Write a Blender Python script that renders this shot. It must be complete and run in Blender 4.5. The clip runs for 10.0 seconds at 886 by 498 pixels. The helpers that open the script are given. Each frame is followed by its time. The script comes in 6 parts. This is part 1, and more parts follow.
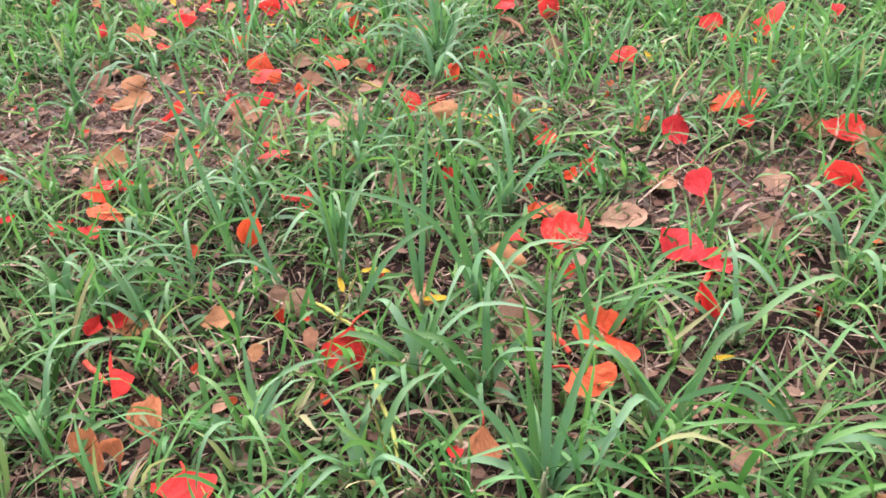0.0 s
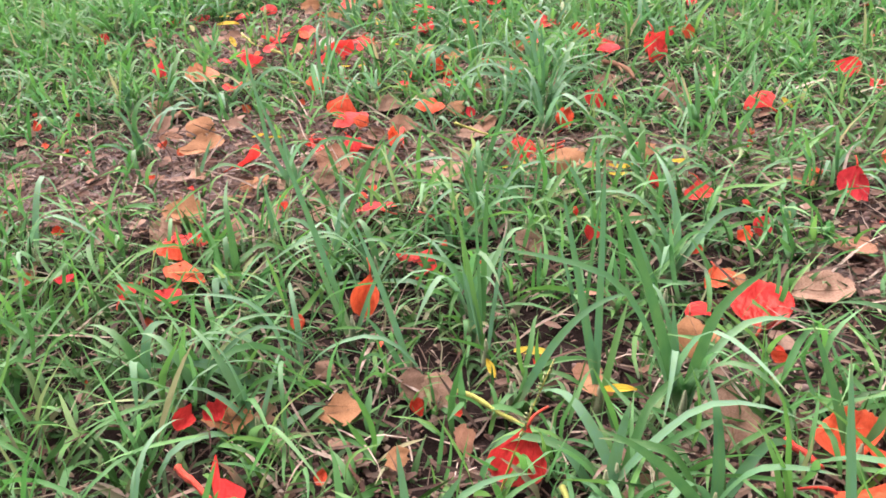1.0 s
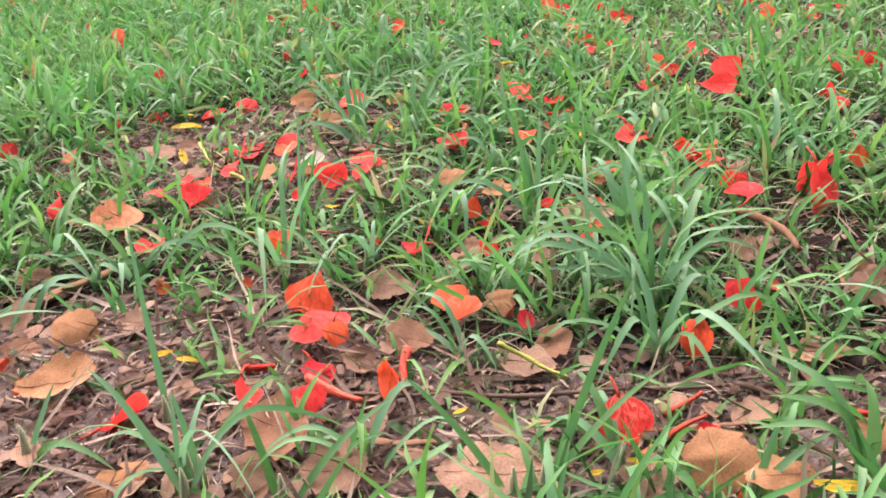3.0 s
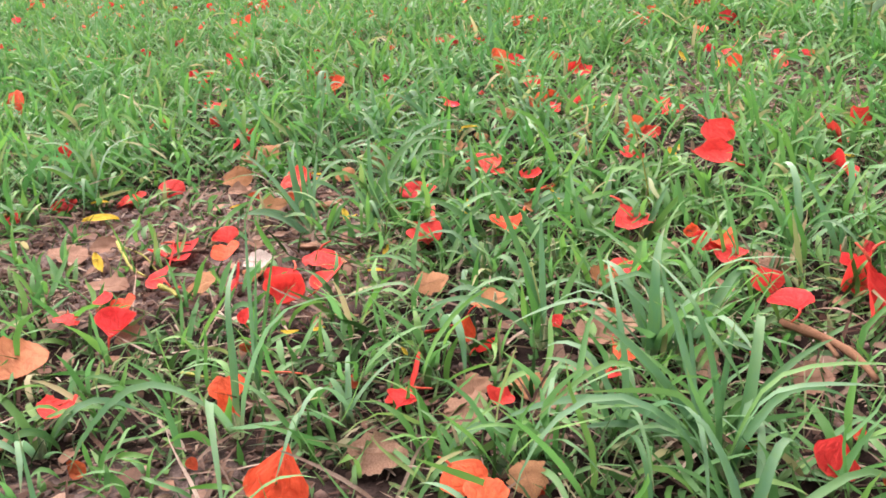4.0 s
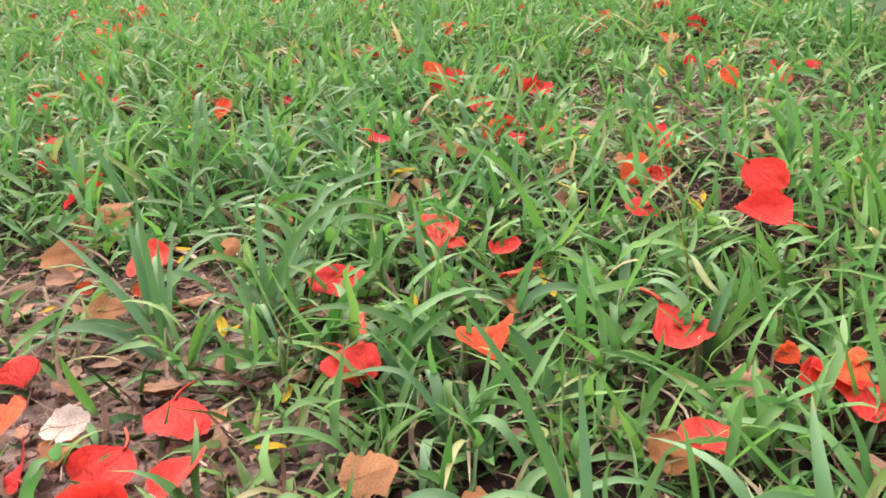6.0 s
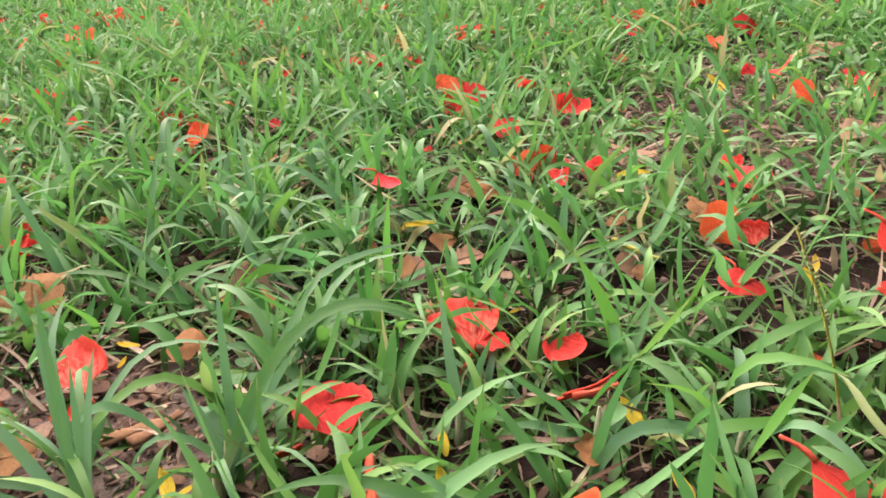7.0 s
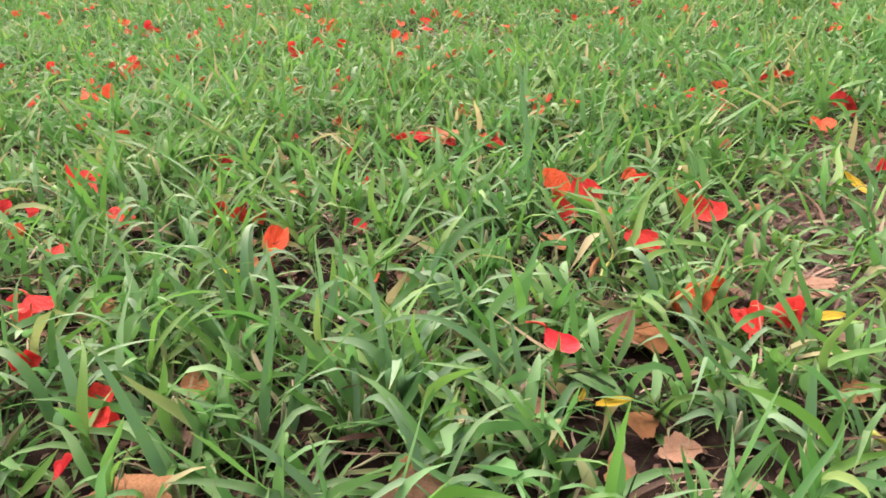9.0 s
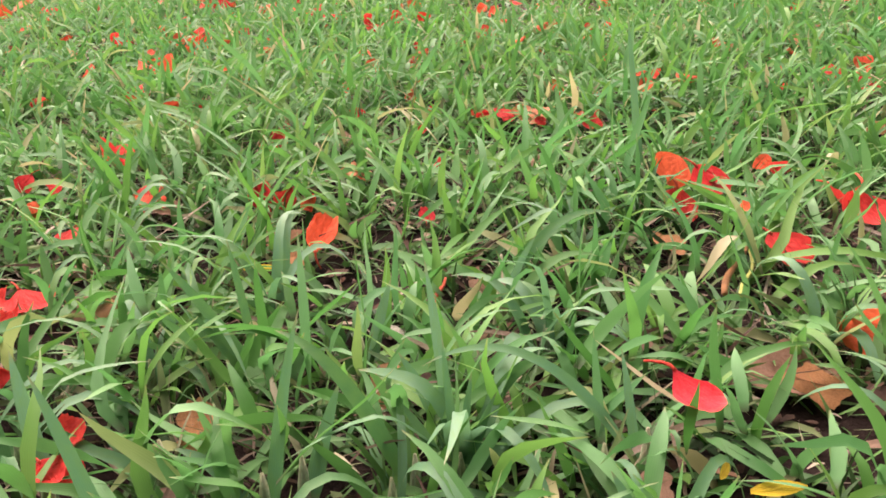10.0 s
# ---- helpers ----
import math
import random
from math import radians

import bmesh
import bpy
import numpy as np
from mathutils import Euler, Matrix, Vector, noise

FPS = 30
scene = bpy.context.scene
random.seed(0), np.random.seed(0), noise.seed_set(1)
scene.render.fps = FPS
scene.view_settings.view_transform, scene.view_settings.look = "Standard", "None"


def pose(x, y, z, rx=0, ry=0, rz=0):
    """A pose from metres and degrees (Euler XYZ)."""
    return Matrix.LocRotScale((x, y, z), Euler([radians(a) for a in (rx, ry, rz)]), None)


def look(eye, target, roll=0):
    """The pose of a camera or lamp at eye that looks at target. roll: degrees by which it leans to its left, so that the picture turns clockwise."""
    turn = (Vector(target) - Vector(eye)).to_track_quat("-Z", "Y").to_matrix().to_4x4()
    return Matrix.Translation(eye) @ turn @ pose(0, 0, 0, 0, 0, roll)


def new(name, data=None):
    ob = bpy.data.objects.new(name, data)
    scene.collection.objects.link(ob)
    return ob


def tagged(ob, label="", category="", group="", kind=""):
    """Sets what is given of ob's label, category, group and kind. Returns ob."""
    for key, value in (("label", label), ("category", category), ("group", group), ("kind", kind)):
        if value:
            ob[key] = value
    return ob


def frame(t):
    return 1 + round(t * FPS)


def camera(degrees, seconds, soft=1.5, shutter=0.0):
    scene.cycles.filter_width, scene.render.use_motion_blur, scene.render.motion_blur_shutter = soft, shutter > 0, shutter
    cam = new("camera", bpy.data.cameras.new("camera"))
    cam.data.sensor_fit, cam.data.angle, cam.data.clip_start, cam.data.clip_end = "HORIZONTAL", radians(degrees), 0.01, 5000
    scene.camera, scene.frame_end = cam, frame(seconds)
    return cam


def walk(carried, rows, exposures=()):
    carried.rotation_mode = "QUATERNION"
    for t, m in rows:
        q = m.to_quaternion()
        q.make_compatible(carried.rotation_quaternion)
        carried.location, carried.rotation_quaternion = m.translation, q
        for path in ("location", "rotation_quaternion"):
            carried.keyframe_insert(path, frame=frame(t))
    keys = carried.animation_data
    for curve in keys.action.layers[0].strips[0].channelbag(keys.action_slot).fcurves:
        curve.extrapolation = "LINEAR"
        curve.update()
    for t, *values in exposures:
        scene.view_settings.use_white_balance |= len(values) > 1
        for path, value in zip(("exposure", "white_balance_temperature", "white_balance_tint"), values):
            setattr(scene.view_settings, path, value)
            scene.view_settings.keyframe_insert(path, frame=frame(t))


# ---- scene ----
cam = camera(55.8, 10.0, soft=1.7)
PATH = [
    (0, (0.102, 0.317, 0.56), (-0.036, 1.967, -0.562), -5.0),
    (0.5, (0.0, 0.396, 0.503), (-0.126, 2.085, -0.56), -4.4),
    (1, (-0.06, 0.468, 0.48), (-0.206, 2.193, -0.522), -4.2),
    (1.5, (-0.071, 0.591, 0.417), (-0.255, 2.342, -0.532), -4.1),
    (2, (-0.066, 0.745, 0.392), (-0.295, 2.519, -0.503), -4.2),
    (2.5, (-0.079, 0.884, 0.402), (-0.334, 2.662, -0.479), -4.5),
    (3, (-0.09, 1.033, 0.402), (-0.322, 2.814, -0.478), -4.6),
    (3.2, (-0.094, 1.087, 0.412), (-0.309, 2.876, -0.455), -4.8),
    (4.3, (-0.177, 1.263, 0.422), (-0.16, 3.087, -0.399), -4.5),
    (4.5, (-0.178, 1.289, 0.443), (-0.125, 3.118, -0.365), -4.5),
    (5, (-0.174, 1.407, 0.42), (-0.054, 3.24, -0.373), -4.2),
    (5.2, (-0.177, 1.455, 0.396), (-0.04, 3.285, -0.399), -4.0),
    (6.3, (-0.182, 1.678, 0.336), (-0.026, 3.494, -0.489), -3.7),
    (6.5, (-0.187, 1.728, 0.334), (-0.035, 3.543, -0.493), -3.9),
    (7, (-0.179, 1.835, 0.322), (-0.027, 3.65, -0.506), -4.2),
    (7.5, (-0.176, 1.91, 0.338), (0.012, 3.724, -0.483), -4.0),
    (8, (-0.216, 1.973, 0.321), (0.028, 3.784, -0.491), -3.3),
    (8.5, (-0.281, 2.017, 0.323), (-0.009, 3.837, -0.46), -2.9),
    (9, (-0.319, 2.042, 0.369), (-0.087, 3.871, -0.407), -2.5),
    (9.5, (-0.31, 2.115, 0.315), (-0.18, 3.944, -0.484), -2.9),
    (10, (-0.301, 2.21, 0.305), (-0.263, 4.049, -0.482), -3.0),
]

EXPOSURE = [(0, 2.06, 6500, 32), (3, 2.03, 6700, 31), (5, 1.97, 7000, 33), (7.5, 1.90, 7300, 26), (8.5, 1.91, 7350, 35), (10, 1.93, 7380, 34)]
walk(cam, [(t, look(eye, target, roll)) for t, eye, target, roll in PATH], EXPOSURE)
SKY, SUN = 0.03, 5.0
THIN = 0.69

# open soil: middle x, y, half-widths, strength
BARE = [
    (-0.48, 1.56, 0.36, 0.22, 0.85),
    (-0.07, 1.55, 0.36, 0.085, 0.95),
    (0.29, 1.51, 0.25, 0.12, 0.75),
    (-0.52, 2.22, 0.30, 0.21, 1.0),
    (-0.33, 2.10, 0.12, 0.11, 0.8),
    (0.34, 2.77, 0.31, 0.28, 0.7),
    (-0.09, 1.81, 0.25, 0.07, 0.4),
    (0.20, 1.02, 0.18, 0.12, 0.4),
    (0.39, 1.27, 0.19, 0.15, 0.6),
    (0.11, 4.43, 0.32, 0.16, 0.8),
    (-1.56, 4.83, 0.30, 0.30, 0.8),
    (-1.08, 4.18, 0.22, 0.16, 0.7),
    (0.44, 3.14, 0.16, 0.10, 0.6),
]

# thin places in the turf with dark soil: middle x, y, half-widths
GAPS = [
    (-0.08, 2.48, 0.12, 0.045), (-0.35, 2.535, 0.06, 0.022), (0.03, 2.40, 0.07, 0.04), (-0.07, 2.585, 0.05, 0.025), (-0.37, 2.84, 0.07, 0.05), (0.01, 2.15, 0.05, 0.02), (0.08, 2.10, 0.05, 0.025),
    (0.43, 0.92, 0.14, 0.05), (0.29, 0.90, 0.09, 0.05), (0.0, 1.10, 0.08, 0.05), (-0.13, 1.96, 0.11, 0.05), (-0.515, 2.62, 0.06, 0.05), (-0.10, 2.76, 0.06, 0.03), (0.19, 2.42, 0.10, 0.07), (0.14, 1.23, 0.08, 0.045), (0.03, 1.205, 0.05, 0.03),
]

# ---- light ----
world = bpy.data.worlds.new("sky")
scene.world = world
world.use_nodes = True
wn = world.node_tree
sky = wn.nodes.new("ShaderNodeTexSky")
sky.sky_type = "NISHITA"
sky.sun_disc = False
sky.sun_elevation, sky.sun_rotation = radians(37), radians(-20)
sky.air_density, sky.dust_density, sky.ozone_density = 1.0, 3.0, 1.0
wn.links.new(sky.outputs["Color"], wn.nodes["Background"].inputs["Color"])
wn.nodes["Background"].inputs["Strength"].default_value = SKY
sun = new("sun", bpy.data.lights.new("sun", "SUN"))
sun.data.energy, sun.data.angle, sun.data.color = SUN, radians(120), (1.0, 0.97, 0.93)
sun.matrix_world = look((-1.6, 4.3, 3.45), (0, 0, 0))


# ---- materials ----
def nodes_of(name):
    m = bpy.data.materials.new(name)
    m.use_nodes = True
    nt = m.node_tree
    return m, nt, nt.nodes["Principled BSDF"], nt.nodes["Material Output"]


def ramp(nt, source, stops):
    r = nt.nodes.new("ShaderNodeValToRGB")
    while len(r.color_ramp.elements) < len(stops):
        r.color_ramp.elements.new(0.5)
    for e, (p, c) in zip(r.color_ramp.elements, stops):
        e.position, e.color = p, (*c, 1)
    nt.links.new(source, r.inputs["Fac"])
    return r.outputs["Color"]


def noise_of(nt, scale, detail=4.0, coords="Object", rough=0.6):
    t = nt.nodes.new("ShaderNodeTexCoord")
    n = nt.nodes.new("ShaderNodeTexNoise")
    n.inputs["Scale"].default_value, n.inputs["Detail"].default_value, n.inputs["Roughness"].default_value = scale, detail, rough
    nt.links.new(t.outputs[coords], n.inputs["Vector"])
    return n.outputs["Fac"]


def mix(nt, fac, a, b, mode="MIX"):
    m = nt.nodes.new("ShaderNodeMix")
    m.data_type, m.blend_type = "RGBA", mode
    for key, value in ((0, fac), (6, a), (7, b)):
        if isinstance(value, bpy.types.NodeSocket):
            nt.links.new(value, m.inputs[key])
        elif key == 0:
            m.inputs[0].default_value = value
        else:
            m.inputs[key].default_value = (*value, 1)
    return m.outputs[2]


def bump(nt, bsdf, height, strength, distance):
    b = nt.nodes.new("ShaderNodeBump")
    b.inputs["Strength"].default_value, b.inputs["Distance"].default_value = strength, distance
    nt.links.new(height, b.inputs["Height"])
    nt.links.new(b.outputs["Normal"], bsdf.inputs["Normal"])
    return b.outputs["Normal"]


def see_through(nt, bsdf, out, color, share):
    """Thin tissue: part of the light passes through it."""
    t = nt.nodes.new("ShaderNodeBsdfTranslucent")
    nt.links.new(color, t.inputs["Color"])
    m = nt.nodes.new("ShaderNodeMixShader")
    m.inputs[0].default_value = share
    nt.links.new(bsdf.outputs[0], m.inputs[1])
    nt.links.new(t.outputs[0], m.inputs[2])
    nt.links.new(m.outputs[0], out.inputs["Surface"])


def uv_of(nt):
    u = nt.nodes.new("ShaderNodeUVMap")
    s = nt.nodes.new("ShaderNodeSeparateXYZ")
    nt.links.new(u.outputs[0], s.inputs[0])
    return s.outputs[0], s.outputs[1]


def chance(nt, per_island):
    if per_island:
        return nt.nodes.new("ShaderNodeNewGeometry").outputs["Random Per Island"]
    return nt.nodes.new("ShaderNodeObjectInfo").outputs["Random"]


def grass_material(name, per_island, tints, gloss=0.36, rough=0.50, share=0.40):
    m, nt, bsdf, out = nodes_of(name)
    u, v = uv_of(nt)
    own = ramp(nt, chance(nt, per_island), tints)
    patch = noise_of(nt, 6.0, 3.0, "Generated" if not per_island else "Object")
    tone = mix(nt, ramp(nt, patch, [(0.35, (0, 0, 0)), (0.7, (0.5, 0.5, 0.5))]), own, (0.11, 0.26, 0.06))
    # tufts: pale sheath at the foot; turf: foot darkened as shade; slightly yellow tip
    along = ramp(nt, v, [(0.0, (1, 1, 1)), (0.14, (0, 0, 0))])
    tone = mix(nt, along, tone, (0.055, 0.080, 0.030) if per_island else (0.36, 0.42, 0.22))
    tip = ramp(nt, v, [(0.9, (0, 0, 0)), (1.0, (0.6, 0.6, 0.6))])
    tone = mix(nt, tip, tone, (0.32, 0.27, 0.12))
    vein = nt.nodes.new("ShaderNodeMath")
    vein.operation = "SINE"
    mul = nt.nodes.new("ShaderNodeMath")
    mul.operation = "MULTIPLY"
    mul.inputs[1].default_value = 50.0
    nt.links.new(u, mul.inputs[0])
    nt.links.new(mul.outputs[0], vein.inputs[0])
    streak = ramp(nt, vein.outputs[0], [(0.0, (0.93, 0.93, 0.93)), (1.0, (1, 1, 1))])
    tone = mix(nt, 1.0, tone, streak, "MULTIPLY")
    nt.links.new(tone, bsdf.inputs["Base Color"])
    bsdf.inputs["Roughness"].default_value = rough
    bsdf.inputs["Specular IOR Level"].default_value = gloss
    bump(nt, bsdf, vein.outputs[0], 0.14, 0.0003)
    see_through(nt, bsdf, out, tone, share)
    return m


GREENS = [(0.0, (0.040, 0.175, 0.030)), (0.2, (0.060, 0.235, 0.050)), (0.4, (0.076, 0.265, 0.085)), (0.6, (0.098, 0.285, 0.092)), (0.78, (0.090, 0.300, 0.045)), (0.94, (0.140, 0.320, 0.065)), (1.0, (0.44, 0.36, 0.20))]
# duller low turf, its greens darkened further as shade deep between blades
DULL_SHADED = [(0.0, (0.008, 0.032, 0.007)), (0.3, (0.016, 0.066, 0.014)), (0.55, (0.032, 0.112, 0.034)), (0.74, (0.075, 0.195, 0.045)), (0.83, (0.13, 0.17, 0.065)), (0.91, (0.25, 0.20, 0.13)), (1.0, (0.42, 0.34, 0.24))]
low_grass_mat = grass_material("low_grass", True, DULL_SHADED, 0.28, 0.55, 0.18)
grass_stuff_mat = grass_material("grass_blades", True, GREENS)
blade_mat = grass_material("tuft_blade", False, [(0.0, (0.050, 0.175, 0.040)), (0.3, (0.074, 0.225, 0.092)), (0.6, (0.104, 0.262, 0.135)), (0.8, (0.122, 0.285, 0.152)), (1.0, (0.096, 0.255, 0.046))])

weed_mat = grass_material("weed_leaf", False, [(0.0, (0.060, 0.18, 0.085)), (1.0, (0.085, 0.22, 0.10))], 0.2, 0.6)


def petal_material(name, inner, outer, wilt, share=0.34, per_island=False, streak=None):
    m, nt, bsdf, out = nodes_of(name)
    v = uv_of(nt)[1]
    tone = mix(nt, ramp(nt, chance(nt, per_island), [(0.0, (0, 0, 0)), (1.0, (1, 1, 1))]), inner, outer)
    blotch = noise_of(nt, 55.0, 5.0)
    tone = mix(nt, ramp(nt, blotch, [(0.48, (0, 0, 0)), (0.75, (0.45, 0.45, 0.45))]), tone, wilt)
    fine = noise_of(nt, 420.0, 3.0)
    tone = mix(nt, 1.0, tone, ramp(nt, fine, [(0.3, (0.78, 0.78, 0.78)), (0.7, (1, 1, 1))]), "MULTIPLY")
    rim = ramp(nt, v, [(0.9, (0, 0, 0)), (1.0, (0.35, 0.35, 0.35))])
    tone = mix(nt, rim, tone, wilt)
    nt.links.new(tone, bsdf.inputs["Base Color"])
    bsdf.inputs["Roughness"].default_value = 0.62
    bsdf.inputs["Specular IOR Level"].default_value = 0.14
    uvn, stretch, wrinkle = nt.nodes.new("ShaderNodeUVMap"), nt.nodes.new("ShaderNodeMapping"), nt.nodes.new("ShaderNodeTexNoise")
    stretch.inputs["Scale"].default_value = (10.0, 4.5, 1.0)
    wrinkle.inputs["Scale"].default_value, wrinkle.inputs["Detail"].default_value, wrinkle.inputs["Distortion"].default_value = 1.0, 5.0, 0.9
    nt.links.new(uvn.outputs[0], stretch.inputs[0])
    nt.links.new(stretch.outputs[0], wrinkle.inputs["Vector"])
    tone = mix(nt, 1.0, tone, ramp(nt, wrinkle.outputs["Fac"], [(0.35, (0.84, 0.78, 0.78)), (0.62, (1.05, 1.12, 1.12))]), "MULTIPLY")
    if streak:
        low = mix(nt, 1.0, ramp(nt, wrinkle.outputs["Fac"], [(0.44, (0, 0, 0)), (0.64, (0.7, 0.7, 0.7))]), ramp(nt, v, [(0.25, (1, 1, 1)), (0.85, (0, 0, 0))]), "MULTIPLY")
        tone = mix(nt, low, tone, streak)
    nt.links.new(tone, bsdf.inputs["Base Color"])
    bump(nt, bsdf, wrinkle.outputs["Fac"], 0.75, 0.003)
    see_through(nt, bsdf, out, tone, share)
    return m


PETAL = {
    "r": petal_material("scarlet_petal", (0.74, 0.034, 0.032), (0.80, 0.062, 0.044), (0.78, 0.12, 0.08)),
    "o": petal_material("orange_petal", (0.82, 0.085, 0.028), (0.82, 0.13, 0.042), (0.74, 0.18, 0.08)),
    "k": petal_material("crimson_petal", (0.70, 0.024, 0.034), (0.78, 0.05, 0.055), (0.76, 0.14, 0.10)),
    "s": petal_material("streaked_petal", (0.80, 0.042, 0.032), (0.82, 0.07, 0.045), (0.80, 0.15, 0.09), streak=(0.84, 0.27, 0.19)),
    "d": petal_material("wilted_petal", (0.55, 0.20, 0.09), (0.62, 0.24, 0.11), (0.42, 0.16, 0.07)),
}
scrap_mat = petal_material("petal_scrap", (0.70, 0.035, 0.018), (0.70, 0.14, 0.05), (0.56, 0.18, 0.09), 0.2, True)
claw_mat = petal_material("petal_claw", (0.66, 0.05, 0.03), (0.70, 0.12, 0.06), (0.60, 0.2, 0.11), 0.1)


def dry_material(name, per_island, tints, scale, rough=0.75):
    m, nt, bsdf, out = nodes_of(name)
    own = ramp(nt, chance(nt, per_island), tints)
    blot = noise_of(nt, scale, 6.0)
    tone = mix(nt, ramp(nt, blot, [(0.4, (0, 0, 0)), (0.75, (0.7, 0.7, 0.7))]), own, (0.16, 0.075, 0.04))
    fine = noise_of(nt, scale * 9, 3.0)
    tone = mix(nt, 1.0, tone, ramp(nt, fine, [(0.3, (0.72, 0.72, 0.72)), (0.7, (1.05, 1.05, 1.05))]), "MULTIPLY")
    nt.links.new(tone, bsdf.inputs["Base Color"])
    bsdf.inputs["Roughness"].default_value = rough
    bsdf.inputs["Specular IOR Level"].default_value = 0.1
    bump(nt, bsdf, noise_of(nt, scale * 5, 5.0), 0.5, 0.0012)
    see_through(nt, bsdf, out, tone, 0.2)
    return m


leaf_mat = dry_material("dry_leaf", False, [(0.0, (0.28, 0.165, 0.11)), (0.4, (0.37, 0.225, 0.15)), (0.75, (0.46, 0.30, 0.20)), (1.0, (0.37, 0.185, 0.105))], 32.0)
amber_mat = dry_material("amber_leaf", False, [(0.0, (0.44, 0.205, 0.085)), (1.0, (0.48, 0.26, 0.13))], 32.0)
pale_mat = dry_material("bleached_leaf", False, [(0.0, (0.62, 0.58, 0.50)), (1.0, (0.70, 0.66, 0.58))], 32.0)
litter_mat = dry_material("litter", True, [(0.0, (0.035, 0.022, 0.017)), (0.4, (0.095, 0.062, 0.046)), (0.75, (0.18, 0.118, 0.088)), (0.92, (0.30, 0.215, 0.16)), (1.0, (0.48, 0.38, 0.27))], 50.0)
piece_mat = dry_material("leaf_piece", True, [(0.0, (0.10, 0.06, 0.045)), (0.4, (0.20, 0.132, 0.098)), (0.8, (0.33, 0.225, 0.16)), (1.0, (0.36, 0.20, 0.125))], 40.0)
straw_mat = dry_material("straw", True, [(0.0, (0.05, 0.030, 0.023)), (0.45, (0.13, 0.096, 0.074)), (0.78, (0.31, 0.24, 0.18)), (1.0, (0.60, 0.50, 0.39))], 60.0)
crumb_mat = dry_material("soil_crumb", True, [(0.0, (0.06, 0.042, 0.036)), (0.5, (0.15, 0.105, 0.09)), (1.0, (0.30, 0.215, 0.185))], 90.0, 0.95)
twig_mat = dry_material("twig_bark", False, [(0.0, (0.26, 0.14, 0.08)), (1.0, (0.36, 0.21, 0.12))], 60.0, 0.85)
yellow_mat = petal_material("yellow_leaflet", (0.78, 0.50, 0.03), (0.74, 0.56, 0.06), (0.58, 0.40, 0.06))
stalk_mat = petal_material("green_stalk", (0.42, 0.42, 0.08), (0.34, 0.38, 0.09), (0.45, 0.36, 0.12), 0.05)

seed_mat = petal_material("grass_seed", (0.20, 0.26, 0.10), (0.26, 0.28, 0.12), (0.30, 0.26, 0.14), 0.05)
sheath_mat = petal_material("grass_sheath", (0.50, 0.52, 0.34), (0.42, 0.48, 0.26), (0.46, 0.36, 0.22), 0.1)


def soil_material():
    m, nt, bsdf, out = nodes_of("soil")
    big = noise_of(nt, 3.0, 5.0)
    mid = noise_of(nt, 45.0, 6.0)
    fine = noise_of(nt, 420.0, 4.0)
    # near-black base: shade in the gaps between blades is put into the colour
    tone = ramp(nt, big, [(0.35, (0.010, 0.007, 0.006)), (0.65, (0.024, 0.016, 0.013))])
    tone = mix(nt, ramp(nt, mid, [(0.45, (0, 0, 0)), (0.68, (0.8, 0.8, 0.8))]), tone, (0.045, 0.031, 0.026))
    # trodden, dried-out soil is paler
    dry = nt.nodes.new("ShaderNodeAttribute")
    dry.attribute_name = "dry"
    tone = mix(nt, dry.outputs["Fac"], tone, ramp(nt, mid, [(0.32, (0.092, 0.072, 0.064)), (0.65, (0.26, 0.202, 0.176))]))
    tone = mix(nt, 1.0, tone, ramp(nt, fine, [(0.3, (0.55, 0.55, 0.55)), (0.7, (1.1, 1.1, 1.1))]), "MULTIPLY")
    # further out the same lawn, too far to see its blades
    def math_node(op, a, c):
        n = nt.nodes.new("ShaderNodeMath")
        n.operation = op
        for k, value in enumerate((a, c)):
            if isinstance(value, bpy.types.NodeSocket):
                nt.links.new(value, n.inputs[k])
            else:
                n.inputs[k].default_value = value
        return n.outputs[0]

    split = nt.nodes.new("ShaderNodeSeparateXYZ")
    nt.links.new(nt.nodes.new("ShaderNodeTexCoord").outputs["Object"], split.inputs[0])
    east = math_node("SUBTRACT", split.outputs[0], math_node("ADD", math_node("MULTIPLY", split.outputs[1], 0.32), 0.24))
    west = math_node("SUBTRACT", math_node("MULTIPLY", split.outputs[0], -1.0), math_node("ADD", math_node("MULTIPLY", split.outputs[1], 0.40), 0.56))
    aside = math_node("MAXIMUM", east, west)
    gap = math_node("MAXIMUM", aside, math_node("MAXIMUM", math_node("SUBTRACT", 0.5, split.outputs[1]), math_node("SUBTRACT", split.outputs[1], 6.6)))
    gap = math_node("ADD", gap, math_node("MULTIPLY", noise_of(nt, 5.0, 3.0), 0.5))
    turf = ramp(nt, noise_of(nt, 14.0, 6.0), [(0.36, (0.032, 0.024, 0.018)), (0.48, (0.026, 0.064, 0.018)), (0.66, (0.046, 0.115, 0.030))])
    away = nt.nodes.new("ShaderNodeMapRange")
    away.inputs["From Min"].default_value, away.inputs["From Max"].default_value = 0.20, 0.42
    nt.links.new(gap, away.inputs["Value"])
    tone = mix(nt, away.outputs["Result"], tone, turf)
    nt.links.new(tone, bsdf.inputs["Base Color"])
    bsdf.inputs["Roughness"].default_value = 0.95
    bsdf.inputs["Specular IOR Level"].default_value = 0.03
    bump(nt, bsdf, mix(nt, 0.5, mid, fine), 0.9, 0.004)
    return m


soil_mat = soil_material()

# ---- shapes ----
rng = np.random.default_rng(7)


def ground_z(x, y):
    """The lie of the soil: shallow swells and crumbs."""
    return 0.010 * noise.noise((x * 2.1, y * 2.1, 0.3)) + 0.005 * noise.noise((x * 9, y * 9, 4.0))


